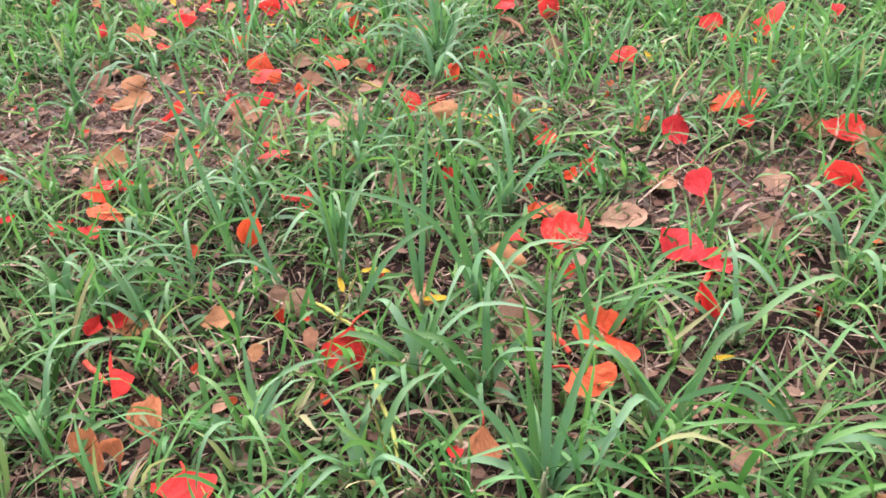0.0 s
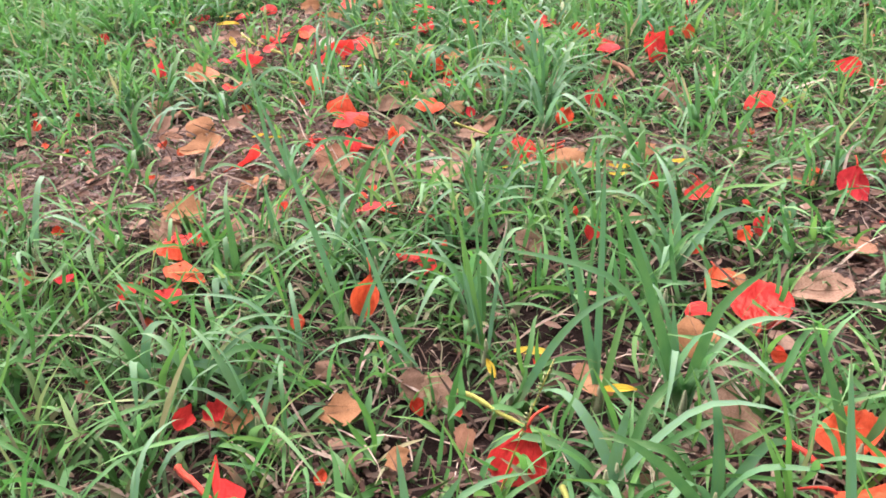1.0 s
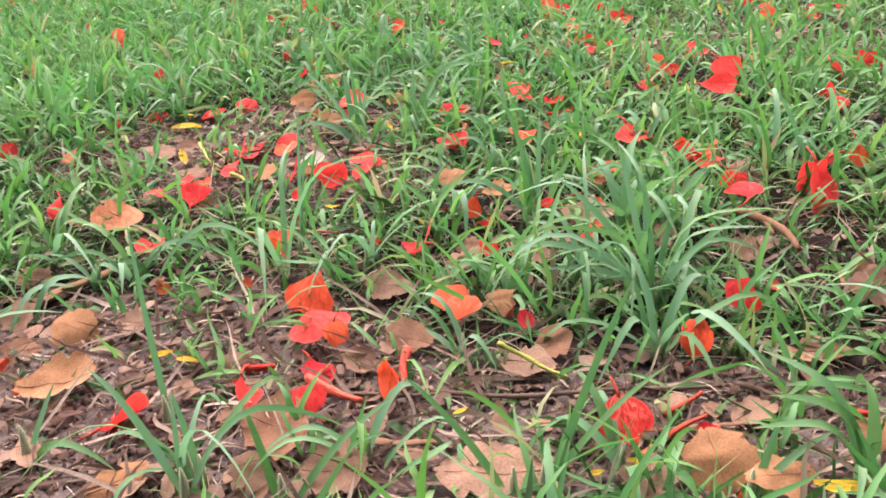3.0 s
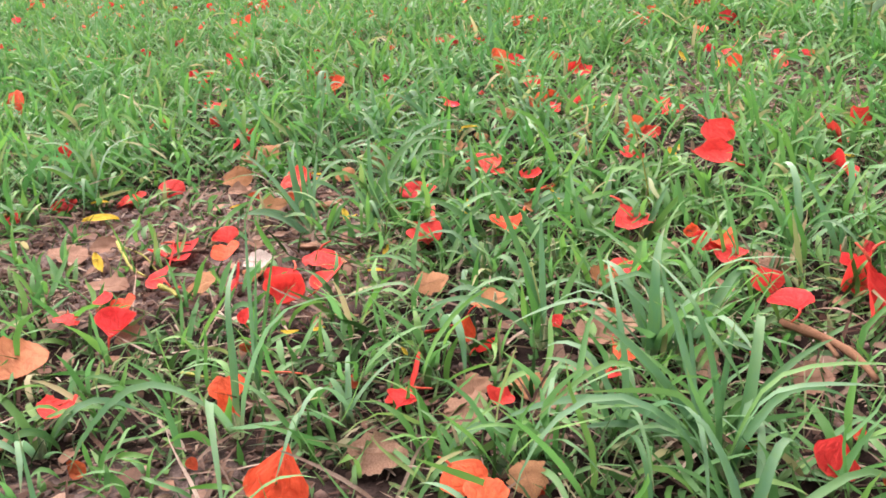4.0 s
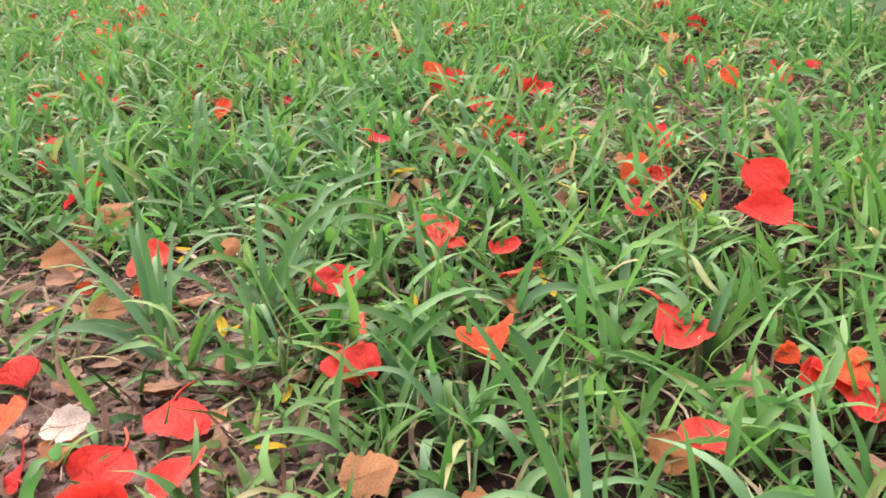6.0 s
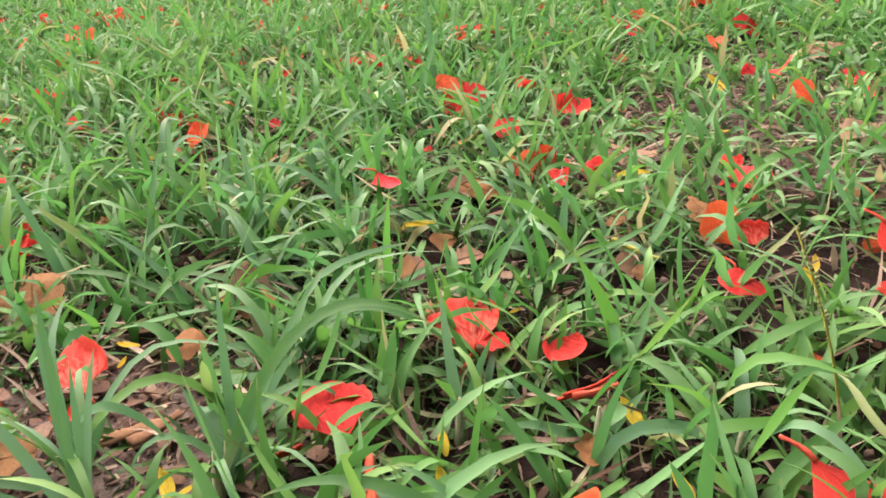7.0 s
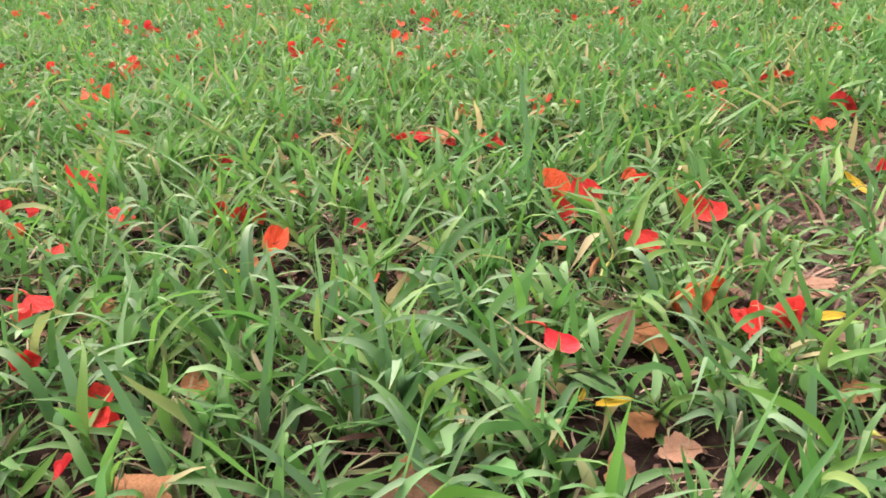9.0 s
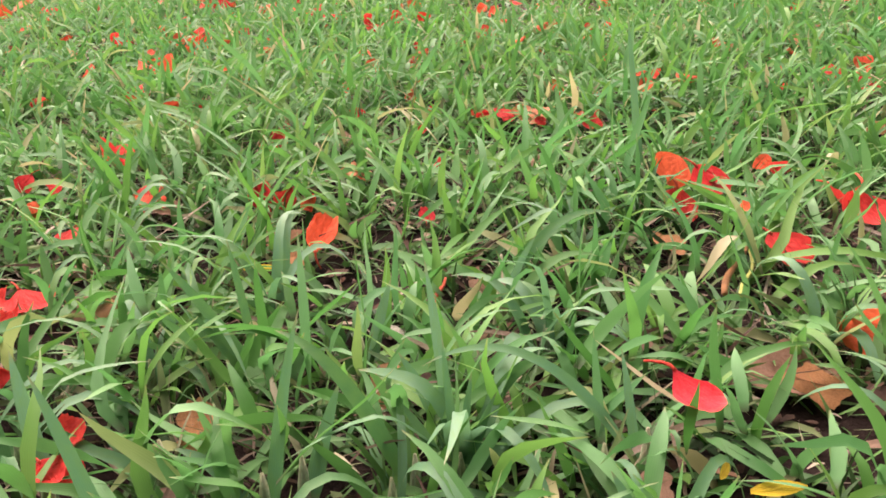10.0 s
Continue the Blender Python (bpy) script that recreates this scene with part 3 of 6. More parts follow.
STEM = {
    "straw": (straw_mat, "straw", "long pale dry straw lying on the soil", "straw"),
    "yellow": (stalk_mat, "leaf_stalk", "thin yellow-green leaf stalk fallen in the grass", "stalk"),
    "bark": (twig_mat, "bark_piece", "dark brown dry piece of bark on the soil", "bark"),
    "twig": (twig_mat, "twig", "bare brown arching twig among the grass", "twig"),
    "amber": (amber_mat, "leaf_stalk", "thin orange dry leaf stalk in the grass", "stalk"),
    "amberbark": (leaf_mat, "rolled_leaf", "long rolled tan dry leaf on the soil", "leaf"),
    "red": (claw_mat, "flower_stalk", "slender red flower stalk fallen in the grass", "stalk"),
}


def stem(kind, a, b, radius, bow=0.0):
    """A stalk, twig or strip of bark from end to end, bowed a little, tapering, resting on the ground."""
    mat, name, label, category = STEM[kind]
    a, b = Vector(a), Vector(b)
    a.z += ground_z(a.x, a.y)
    b.z += ground_z(b.x, b.y)
    side = (b - a).cross(Vector((0, 0, 1)))
    n = 14
    pts, rad = [], []
    for i in range(n + 1):
        s = i / n
        k = 4 * s * (1 - s)
        pts.append(a.lerp(b, s) + side * (bow * k + 0.012 * math.sin(9 * s + a.x * 40)) + Vector((0, 0, 0.006 * k * (kind == "twig"))))
        rad.append(radius * (1.1 - 0.45 * s) * (1 + 0.10 * math.sin(14 * s + a.x * 90) + 0.08 * math.sin(31 * s + a.y * 70)))
    me = tube_mesh(name, pts, rad, mat, 7, 0.4 if "bark" in kind else 1.0)
    return tagged(new(name, me), label, category)


SEED = mesh_of("seed", [(0, 0, 0), (0.0011, 0.0009, 0.002), (-0.0011, 0.0009, 0.002), (0, -0.0012, 0.002), (0, 0, 0.0052)], [(0, 2, 1), (0, 1, 3), (0, 3, 2), (1, 2, 4), (3, 1, 4), (2, 3, 4)], [(0, 0.1)] * 5, seed_mat)


def seed_stalk(x, y, height, lean):
    """A thin grass culm with a spike of small seeds."""
    root = new("grass_seed_stalk")
    root.location = (x, y, ground_z(x, y) - 0.002)
    l = radians(lean)
    pts = [(height * math.sin(l) * s ** 1.5, 0.25 * height * s * s, height * math.cos(l) * s) for s in np.linspace(0, 1, 9)]
    part("culm", tube_mesh("culm", pts, [0.0011 - 0.0005 * s for s in np.linspace(0, 1, 9)], stalk_mat, 6), root)
    top = [Vector(p) for p in pts]
    for i in range(22):
        s = 4.6 + 3.3 * i / 21
        p = top[int(s)].lerp(top[int(s) + 1], s - int(s))
        part("seed", SEED, root, m=Matrix.Translation(p) @ pose(0, 0, 0, 35 * (1 if i % 2 else -1), lean, i * 137))
    return tagged(root, "thin green grass stalk with a seed spike", "grass stalk", "seed stalks")


def tuft(x, y, length, count, width, seed, lean=0.0, toward=0.0):
    """A tall grass tuft: each blade a mesh of its own, round one foot."""
    r = np.random.default_rng(seed)
    root = new("grass_tuft")
    root.location = (x, y, ground_z(x, y) - 0.003)
    part("sheath", tube_mesh("sheath", [(0, 0, 0), (0.001, 0, 0.01), (0.002, 0.001, 0.022), (0.002, 0.001, 0.030)], [0.0038, 0.0034, 0.0022, 0.0008], sheath_mat, 7), root, "pale whitish-green sheath at the foot")
    for i in range(count):
        h = toward + i * 6.283 / count + r.normal(0, 0.5)
        ln = length * r.uniform(0.6, 1.1)
        v, f, uv = blades(np.array([[r.normal(0, 0.004), r.normal(0, 0.004), 0.0]]), np.array([h]), np.array([ln]), np.array([width * r.uniform(0.85, 1.35)]),
                          np.array([abs(r.normal(0.15 + lean, 0.25))]), np.array([r.uniform(0.6, 2.2)]), np.array([r.normal(0, 0.7)]), 10, np.array([r.normal(0, 0.08)]))
        part("blade", mesh_of("blade", v, f, uv, blade_mat), root)
    return tagged(root, "tall green grass tuft with arching blades", "grass tuft", "grass tufts")


def long_blades(x, y, leaves):
    """A grass tuft whose blades are given one by one: where the tip stands from the foot (x, y, z), how high the blade arches, its width."""
    root = new("grass_tuft")
    foot = Vector((x, y, ground_z(x, y) - 0.003))
    root.location = foot
    part("sheath", tube_mesh("sheath", [(0, 0, 0), (0.001, 0, 0.012), (0.002, 0.001, 0.026), (0.002, 0.001, 0.036)], [0.0042, 0.0038, 0.0026, 0.0009], sheath_mat, 7), root, "pale whitish-green sheath at the foot")
    for k, (dx, dy, dz, arch, width) in enumerate(leaves):
        tip = Vector((dx, dy, dz + 0.003))
        knee = tip * 0.45 + Vector((0, 0, (arch + 0.04) * 1.6 * tip.length))
        start = Vector((0.003 * math.cos(k * 2.4), 0.003 * math.sin(k * 2.4), 0.0))
        seg, v, f, uv = 14, [], [], []
        for i in range(seg + 1):
            s = i / seg
            p = start * (1 - s) ** 2 + knee * (2 * s * (1 - s)) + tip * s * s
            along = ((knee - start) * (1 - s) + (tip - knee) * s).normalized()
            face = Vector((0.35 * math.sin(k * 1.9 + x * 50), -0.55, 0.85))
            across = along.cross(face).normalized()
            lift = across.cross(along).normalized()
            half = 0.41 * width * min(1.0, 0.5 + 2.2 * s) * max(0.02, 1 - s ** 3.2) * (1 + 0.05 * math.sin(8 * s + k))
            for j in (-1, 0, 1):
                v.append(p + across * (half * j) - lift * (0.25 * half * (1 - abs(j))))
                uv.append(((j + 1) / 2, s))
        for i in range(seg):
            for j in range(2):
                a = i * 3 + j
                f.append((a, a + 1, a + 4, a + 3))
        part("blade", mesh_of("blade", v, f, uv, blade_mat), root)
    return tagged(root, "grass tuft with long arching green blades", "grass tuft", "grass tufts")


# ---- crumbled leaf pieces and dead blades on the soil ----
def scatter_pieces(count):
    v, f = [], []
    done = 0
    while done < count:
        y = 0.35 + 5.6 * rng.random() ** 1.1
        x = rng.uniform(-1, 1) * (0.5 + 0.42 * (y - 0.3)) - 0.12
        if rng.random() > 0.16 + 0.84 * bare(x, y):
            continue
        done += 1
        size, a = rng.uniform(0.010, 0.030), rng.uniform(0, 6.283)
        t1, t2, curl, slim = rng.normal(0, 0.2), rng.normal(0, 0.2), rng.uniform(-9, 22), rng.uniform(0.35, 0.8)
        i, z = len(v), ground_z(x, y) + rng.uniform(0.003, 0.010)
        c, s = math.cos(a), math.sin(a)
        for ring in (0.5, 1.0):
            for k in range(8):
                e = ring * size * 0.5 * rng.uniform(0.75, 1.15)
                p, q = e * math.cos(k * 0.785), e * math.sin(k * 0.785) * slim
                v.append((x + c * p - s * q, y + s * p + c * q, z + t1 * p + t2 * q + curl * q * q + rng.normal(0, 0.0006)))
        for k in range(8):
            m = (k + 1) % 8
            f.append((i + k, i + 8 + k, i + 8 + m, i + m))
        f.append((i, i + 1, i + 2, i + 3))
        f.append((i, i + 3, i + 4, i + 7))
        f.append((i + 4, i + 5, i + 6, i + 7))
    tagged(new("leaf_pieces", big_mesh("leaf_pieces", np.array(v), np.array(f), None, piece_mat)), "broken pieces of tan and brown dry leaves", "litter", kind="stuff")


scatter_pieces(2900)


def scatter_dead(count):
    rows = []
    while len(rows) < count:
        y = 0.35 + 5.6 * rng.random() ** 1.1
        x = rng.uniform(-1, 1) * (0.5 + 0.42 * (y - 0.3)) - 0.12
        if rng.random() > 0.62 + 0.38 * bare(x, y):
            continue
        rows.append((x, y, ground_z(x, y) + rng.uniform(0.001, 0.008), rng.uniform(0, 6.283), rng.uniform(0.03, 0.09), rng.uniform(0.0016, 0.005), rng.uniform(0.95, 1.5), rng.uniform(-0.1, 0.35), rng.normal(0, 1.2), rng.normal(0, 0.3)))
    r = np.array(rows)
    v, f, uv = blades(r[:, :3], r[:, 3], r[:, 4], r[:, 5], r[:, 6], r[:, 7], r[:, 8], 5, r[:, 9])
    tagged(new("dead_grass", big_mesh("dead_grass", v, f, uv, straw_mat)), "dead straw-coloured grass blades lying on the soil", "grass", kind="stuff")


scatter_dead(13000)


def broadleaf_weed(x, y, height, count, seed):
    """A small weed with oval blue-green leaves on a thin stem."""
    r = np.random.default_rng(seed)
    root = new("broadleaf_weed")
    root.location = (x, y, ground_z(x, y) - 0.002)
    part("stem", tube_mesh("stem", [(0, 0, 0), (0.004, 0, height * 0.5), (0.0, 0.004, height * 0.85)], [0.002, 0.0016, 0.001], stalk_mat, 6), root)
    for i in range(count):
        h, s = i * 2.4 + r.normal(0, 0.3), 0.35 + 0.6 * i / count
        v, f, uv = blades(np.array([[0.0, 0.0, height * s * 0.9]]), np.array([h]), np.array([height * r.uniform(0.45, 0.6)]), np.array([height * 0.26]), np.array([0.5]), np.array([0.9]), np.array([r.normal(0, 0.3)]), 8)
        part("leaf", mesh_of("weed_leaf", v, f, uv, weed_mat), root)
    return tagged(root, "low weed with oval blue-green leaves in the lawn", "weed", "weeds")


def clover(x, y, seed):
    """A few round leaflets on thread-like stems."""
    r = np.random.default_rng(seed)
    root = new("round_leaf_weed")
    root.location = (x, y, ground_z(x, y) - 0.001)
    for i in range(4):
        a, h = i * 1.7 + r.normal(0, 0.3), r.uniform(0.018, 0.032)
        px, py = 0.014 * math.cos(a), 0.014 * math.sin(a)
        part("stem", tube_mesh("stem", [(0, 0, 0), (px * 0.6, py * 0.6, h * 0.7), (px, py, h)], [0.0007, 0.0006, 0.0005], stalk_mat, 5), root)
        rim = [(px + 0.0065 * math.cos(k * 0.524), py + 0.0065 * math.sin(k * 0.524), h + 0.0012 * math.cos(2 * k * 0.524)) for k in range(12)]
        part("leaf", mesh_of("round_leaf", [(px, py, h - 0.001)] + rim, [(0, 1 + k, 1 + (k + 1) % 12) for k in range(12)], [(0.5, 0.5)] * 13, weed_mat), root)
    return tagged(root, "tiny weed with round green leaves", "weed", "weeds")


# ---- things where they lie ----
petal(-0.163, 0.763, 0.028, 0.053, -7, 198, "r", 3)
petal(-0.266, 0.808, 0.028, 0.042, 46, 21, "d", 5, 0.88)
petal(-0.239, 0.807, 0.028, 0.034, 46, 10, "d", 4, 0.64)
petal(-0.271, 0.897, 0.028, 0.046, -2, 178, "r", 5)
petal(-0.225, 0.850, 0.028, 0.039, 29, 6, "d", 3)
petal(-0.054, 0.935, 0.028, 0.050, 46, 173, "r", 1, 0.91)
petal(0.083, 0.806, 0.028, 0.036, 41, 172, "d", 2, 0.80)
petal(0.057, 0.798, 0.028, 0.014, 9, -28, "r", 0)
petal(0.193, 0.951, 0.028, 0.047, 22, -22, "o", 5)
petal(0.213, 0.925, 0.028, 0.040, 12, 208, "o", 10)
petal(0.176, 0.881, 0.028, 0.054, 3, 215, "o", 1)
petal(0.308, 0.990, 0.028, 0.045, 46, 11, "r", 5, 0.56)
petal(0.300, 1.090, 0.028, 0.049, 24, 144, "k", 15)
petal(0.329, 1.056, 0.028, 0.039, 9, 162, "k", 8)
petal(0.347, 1.216, 0.028, 0.043, 21, 7, "k", 11)
petal(0.347, 1.367, 0.028, 0.043, 46, 169, "k", 8, 0.91)
petal(0.518, 1.232, 0.028, 0.052, 19, 15, "r", 5)
petal(0.562, 1.346, 0.028, 0.053, 15, 16, "r", 3)
petal(0.439, 1.448, 0.028, 0.057, -1, 34, "o", 11)
petal(0.471, 1.448, 0.028, 0.037, 10, -37, "o", 13)
petal(0.446, 1.382, 0.028, 0.023, 22, 6, "r", 3)
petal(0.580, 1.753, 0.028, 0.054, 30, 16, "r", 7)
petal(0.486, 1.775, 0.028, 0.042, 30, 213, "r", 9)
petal(0.505, 1.702, 0.028, 0.033, 19, 210, "r", 11)
petal(0.711, 1.801, 0.028, 0.030, 38, -30, "k", 10)
petal(-0.197, 1.160, 0.028, 0.047, 46, 169, "o", 2, 0.55)
petal(-0.434, 1.257, 0.030, 0.036, 21, 168, "o", 12)
petal(-0.440, 1.310, 0.015, 0.052, -7, 205, "r", 11)
petal(-0.401, 1.215, 0.030, 0.048, -6, 194, "o", 11)
petal(-0.413, 1.305, 0.020, 0.025, 11, 203, "r", 7)
petal(-0.532, 1.208, 0.028, 0.026, -1, 218, "k", 6)
petal(-0.452, 1.176, 0.028, 0.027, 18, -32, "r", 14)
petal(-0.405, 1.169, 0.028, 0.029, 5, 198, "r", 8)
petal(-0.326, 0.985, 0.028, 0.026, 0, 177, "r", 13)
petal(-0.303, 0.991, 0.028, 0.023, 26, 36, "r", 0)
petal(-0.141, 1.235, 0.028, 0.043, 1, -13, "r", 5)
petal(-0.163, 1.231, 0.028, 0.025, -7, 190, "r", 9)
petal(0.170, 1.367, 0.028, 0.034, 23, 175, "r", 1)
petal(0.132, 1.420, 0.008, 0.055, -2, 215, "r", 10)
petal(0.149, 1.173, 0.028, 0.032, 8, 176, "o", 5)
petal(0.119, 1.120, 0.028, 0.028, 3, 35, "r", 11)
petal(0.177, 1.127, 0.028, 0.058, 28, -17, "s", 9)
petal(0.219, 1.277, 0.028, 0.026, 46, 151, "k", 7)
petal(0.195, 1.255, 0.028, 0.020, 10, 28, "o", 6)
petal(0.037, 1.274, 0.028, 0.021, 46, -17, "r", 8, 0.88)
petal(0.317, 1.645, 0.028, 0.047, 21, 22, "r", 11)
petal(-0.213, 1.369, 0.020, 0.050, -13, 20, "r", 11)
petal(0.023, 1.319, 0.028, 0.018, 46, 2, "r", 4, 0.35)
petal(-0.305, 1.707, 0.028, 0.051, 27, 167, "o", 11)
petal(-0.287, 1.651, 0.028, 0.056, 12, 204, "r", 11)
petal(-0.266, 1.632, 0.028, 0.024, 43, 191, "o", 15)
petal(-0.278, 1.600, 0.012, 0.034, 6, 212, "k", 7)
petal(-0.674, 1.922, 0.028, 0.039, 46, 36, "r", 10, 0.93)
petal(-0.587, 1.896, 0.028, 0.061, 16, 37, "d", 8)
petal(-0.174, 1.692, 0.028, 0.036, 16, 213, "o", 9)
petal(-0.160, 1.668, 0.031, 0.035, 17, -16, "o", 11)
petal(-0.104, 1.651, 0.028, 0.017, 46, -15, "k", 8, 0.89)
petal(-0.220, 1.793, 0.028, 0.029, -5, -23, "r", 14)
petal(-0.139, 1.789, 0.028, 0.020, -1, 159, "r", 7)
petal(-0.164, 1.904, 0.024, 0.031, 46, 169, "o", 7, 0.81)
petal(-0.149, 1.897, 0.009, 0.030, -6, -38, "r", 13)
petal(-0.362, 2.054, 0.015, 0.044, 14, 153, "r", 9)
petal(-0.327, 2.103, 0.014, 0.045, 12, 184, "r", 15)
petal(-0.433, 2.094, 0.037, 0.034, 15, 22, "o", 3)
petal(-0.514, 2.159, 0.012, 0.062, 1, 197, "r", 3)
petal(-0.580, 2.369, 0.020, 0.043, 30, -11, "r", 11)
petal(-0.637, 2.358, 0.012, 0.048, 6, 28, "r", 11)
petal(-0.727, 2.343, 0.012, 0.038, 17, 26, "r", 1)
petal(-0.766, 2.276, 0.028, 0.032, 20, 183, "r", 8)
petal(-0.524, 2.005, 0.022, 0.030, 19, 25, "o", 3)
petal(-0.759, 2.113, 0.028, 0.037, 17, 24, "d", 11)
petal(-0.879, 2.155, 0.028, 0.031, 46, 154, "r", 15, 0.97)
petal(-0.366, 1.800, 0.028, 0.025, 46, 35, "o", 7, 0.83)
petal(-0.510, 1.811, 0.028, 0.037, -5, -11, "r", 3)
petal(-0.419, 1.535, 0.015, 0.040, 11, -30, "r", 7)
petal(-0.033, 1.524, 0.020, 0.042, 46, 190, "s", 9, 0.95)
petal(0.023, 1.518, 0.012, 0.018, 46, -5, "k", 7)
petal(0.034, 1.627, 0.024, 0.034, 46, -16, "o", 15, 0.84)
petal(0.086, 1.689, 0.028, 0.037, 46, 160, "r", 11)
petal(0.133, 1.957, 0.028, 0.036, 46, 198, "r", 11)
petal(0.223, 1.958, 0.028, 0.051, 46, 160, "r", 7, 0.94)
petal(0.292, 2.026, 0.028, 0.038, 46, 179, "o", 11, 0.82)
petal(0.094, 2.047, 0.028, 0.030, 46, -36, "r", 9, 0.83)
petal(0.113, 2.020, 0.027, 0.043, 2, 145, "r", 3)
petal(0.035, 2.135, 0.027, 0.055, 13, 200, "r", 1)
petal(-0.081, 1.899, 0.028, 0.016, 27, 21, "r", 1)
petal(-0.032, 1.843, 0.028, 0.027, 9, 206, "o", 11)
petal(-1.084, 2.958, 0.028, 0.067, 46, 8, "o", 15)
petal(-1.247, 3.142, 0.028, 0.044, 46, -37, "o", 7)
petal(-0.809, 2.556, 0.028, 0.044, 46, 15, "r", 2, 0.90)
petal(-1.134, 2.677, 0.028, 0.035, 46, 198, "d", 3)
petal(-0.218, 1.830, 0.015, 0.043, -15, 29, "r", 7)
petal(-0.370, 1.826, 0.028, 0.033, 29, 21, "o", 9)
petal(-0.044, 1.811, 0.028, 0.024, -16, 27, "r", 15)
petal(-0.381, 1.951, 0.028, 0.019, 46, 14, "r", 7)
petal(-0.546, 2.009, 0.028, 0.025, 7, 15, "r", 15)
petal(-0.568, 1.969, 0.028, 0.026, 2, 191, "r", 15)
petal(-0.420, 2.067, 0.012, 0.030, 7, 36, "r", 7)
petal(-0.456, 2.178, 0.020, 0.035, 28, 18, "r", 11)
petal(-0.394, 2.349, 0.028, 0.048, 17, 16, "s", 7)
petal(-0.377, 2.296, 0.028, 0.017, 46, -27, "r", 7, 0.90)
petal(0.113, 2.046, 0.028, 0.041, -6, 23, "o", 2)
petal(0.093, 2.078, 0.028, 0.021, 36, 19, "o", 12)
petal(0.005, 1.999, 0.028, 0.038, 1, 18, "r", 1)
petal(0.127, 1.886, 0.043, 0.040, 9, -5, "r", 11)
petal(0.208, 1.902, 0.038, 0.056, 46, 200, "r", 7, 0.94)
petal(0.255, 2.011, 0.028, 0.017, 46, 195, "k", 1, 0.87)
petal(0.381, 2.387, 0.028, 0.053, 16, 211, "r", 7)
petal(0.450, 2.451, 0.028, 0.039, 32, 147, "r", 7)
petal(0.332, 2.255, 0.028, 0.052, 3, 205, "r", 10)
petal(0.225, 1.988, 0.028, 0.022, 34, 203, "r", 11)
petal(-0.215, 2.260, 0.028, 0.051, 10, 18, "r", 1)
petal(-0.207, 2.126, 0.028, 0.043, 17, 196, "r", 8)
petal(-0.108, 2.141, 0.028, 0.043, 13, 6, "o", 2)
petal(0.199, 2.345, 0.055, 0.048, 38, 200, "r", 9)
petal(0.177, 2.294, 0.040, 0.056, 10, 35, "r", 3)
petal(-0.125, 2.342, 0.035, 0.051, 20, 3, "s", 9)
petal(-0.110, 2.320, 0.028, 0.024, -0, 214, "r", 9)
petal(-0.066, 2.305, 0.028, 0.031, 7, 199, "r", 2)
petal(0.112, 2.462, 0.028, 0.046, 46, 24, "o", 7, 0.82)
petal(0.132, 2.445, 0.028, 0.029, 30, -11, "s", 6)
petal(0.087, 2.365, 0.028, 0.037, 20, 167, "r", 11)
petal(0.195, 2.591, 0.018, 0.052, 13, -9, "r", 11)
petal(0.190, 2.622, 0.028, 0.026, 32, 203, "r", 14)
petal(0.012, 2.691, 0.028, 0.032, 46, 181, "o", 5, 0.84)
petal(-0.016, 2.677, 0.028, 0.037, 28, 21, "o", 3)
petal(0.017, 2.639, 0.028, 0.042, 5, -35, "r", 5)
petal(-0.168, 2.574, 0.060, 0.037, 16, 200, "k", 11)
petal(-0.060, 2.976, 0.048, 0.041, 44, 142, "o", 9)
petal(-0.028, 2.955, 0.040, 0.043, 46, 210, "r", 15, 0.87)
petal(-0.061, 2.945, 0.020, 0.043, 46, 177, "r", 3, 0.82)
petal(-0.007, 2.914, 0.028, 0.017, 20, 192, "o", 0)
petal(-0.012, 2.816, 0.028, 0.042, 23, 208, "r", 9)
petal(-0.110, 2.761, 0.028, 0.011, 46, 150, "k", 1)
petal(0.049, 2.628, 0.028, 0.030, 46, 30, "r", 10)
petal(0.095, 2.899, 0.028, 0.049, 23, 166, "r", 2)
petal(-0.464, 3.004, 0.028, 0.043, 46, 13, "k", 13, 0.87)
petal(-0.438, 3.013, 0.028, 0.026, 46, 151, "r", 10, 0.87)
petal(-0.415, 2.989, 0.028, 0.022, 29, 13, "o", 7)
petal(-0.392, 2.894, 0.035, 0.041, 46, -23, "o", 3, 0.80)
petal(-0.579, 3.026, 0.028, 0.033, 16, 192, "o", 15)
petal(-0.485, 3.235, 0.028, 0.044, 27, -20, "r", 15)
petal(-0.466, 3.299, 0.028, 0.022, 28, 164, "r", 15)
petal(-0.660, 3.190, 0.028, 0.058, 10, 201, "r", 5)
petal(-0.614, 2.807, 0.028, 0.040, 19, 213, "r", 14)
petal(-0.618, 2.783, 0.027, 0.023, 46, 142, "r", 4, 0.84)
petal(-0.513, 2.622, 0.028, 0.023, 22, -25, "r", 3)
petal(-0.508, 2.576, 0.035, 0.028, 7, 213, "r", 3)
petal(-0.697, 3.016, 0.028, 0.028, 46, 170, "o", 9, 0.72)
petal(-0.631, 2.945, 0.028, 0.026, 11, 191, "r", 9)
petal(0.085, 2.920, 0.028, 0.039, 13, 205, "r", 13)
petal(0.053, 3.031, 0.028, 0.024, 13, 29, "o", 7)
petal(0.237, 3.695, 0.028, 0.030, 46, -24, "r", 1, 0.83)
petal(-0.152, 3.977, 0.028, 0.047, 46, 202, "r", 0, 0.90)
petal(-0.764, 4.115, 0.028, 0.050, 46, 2, "r", 7, 0.80)
petal(-0.691, 4.195, 0.028, 0.033, 38, -4, "r", 11)
petal(0.313, 3.431, 0.028, 0.038, 30, 5, "r", 15)
petal(0.274, 3.509, 0.028, 0.031, 24, 197, "r", 11)
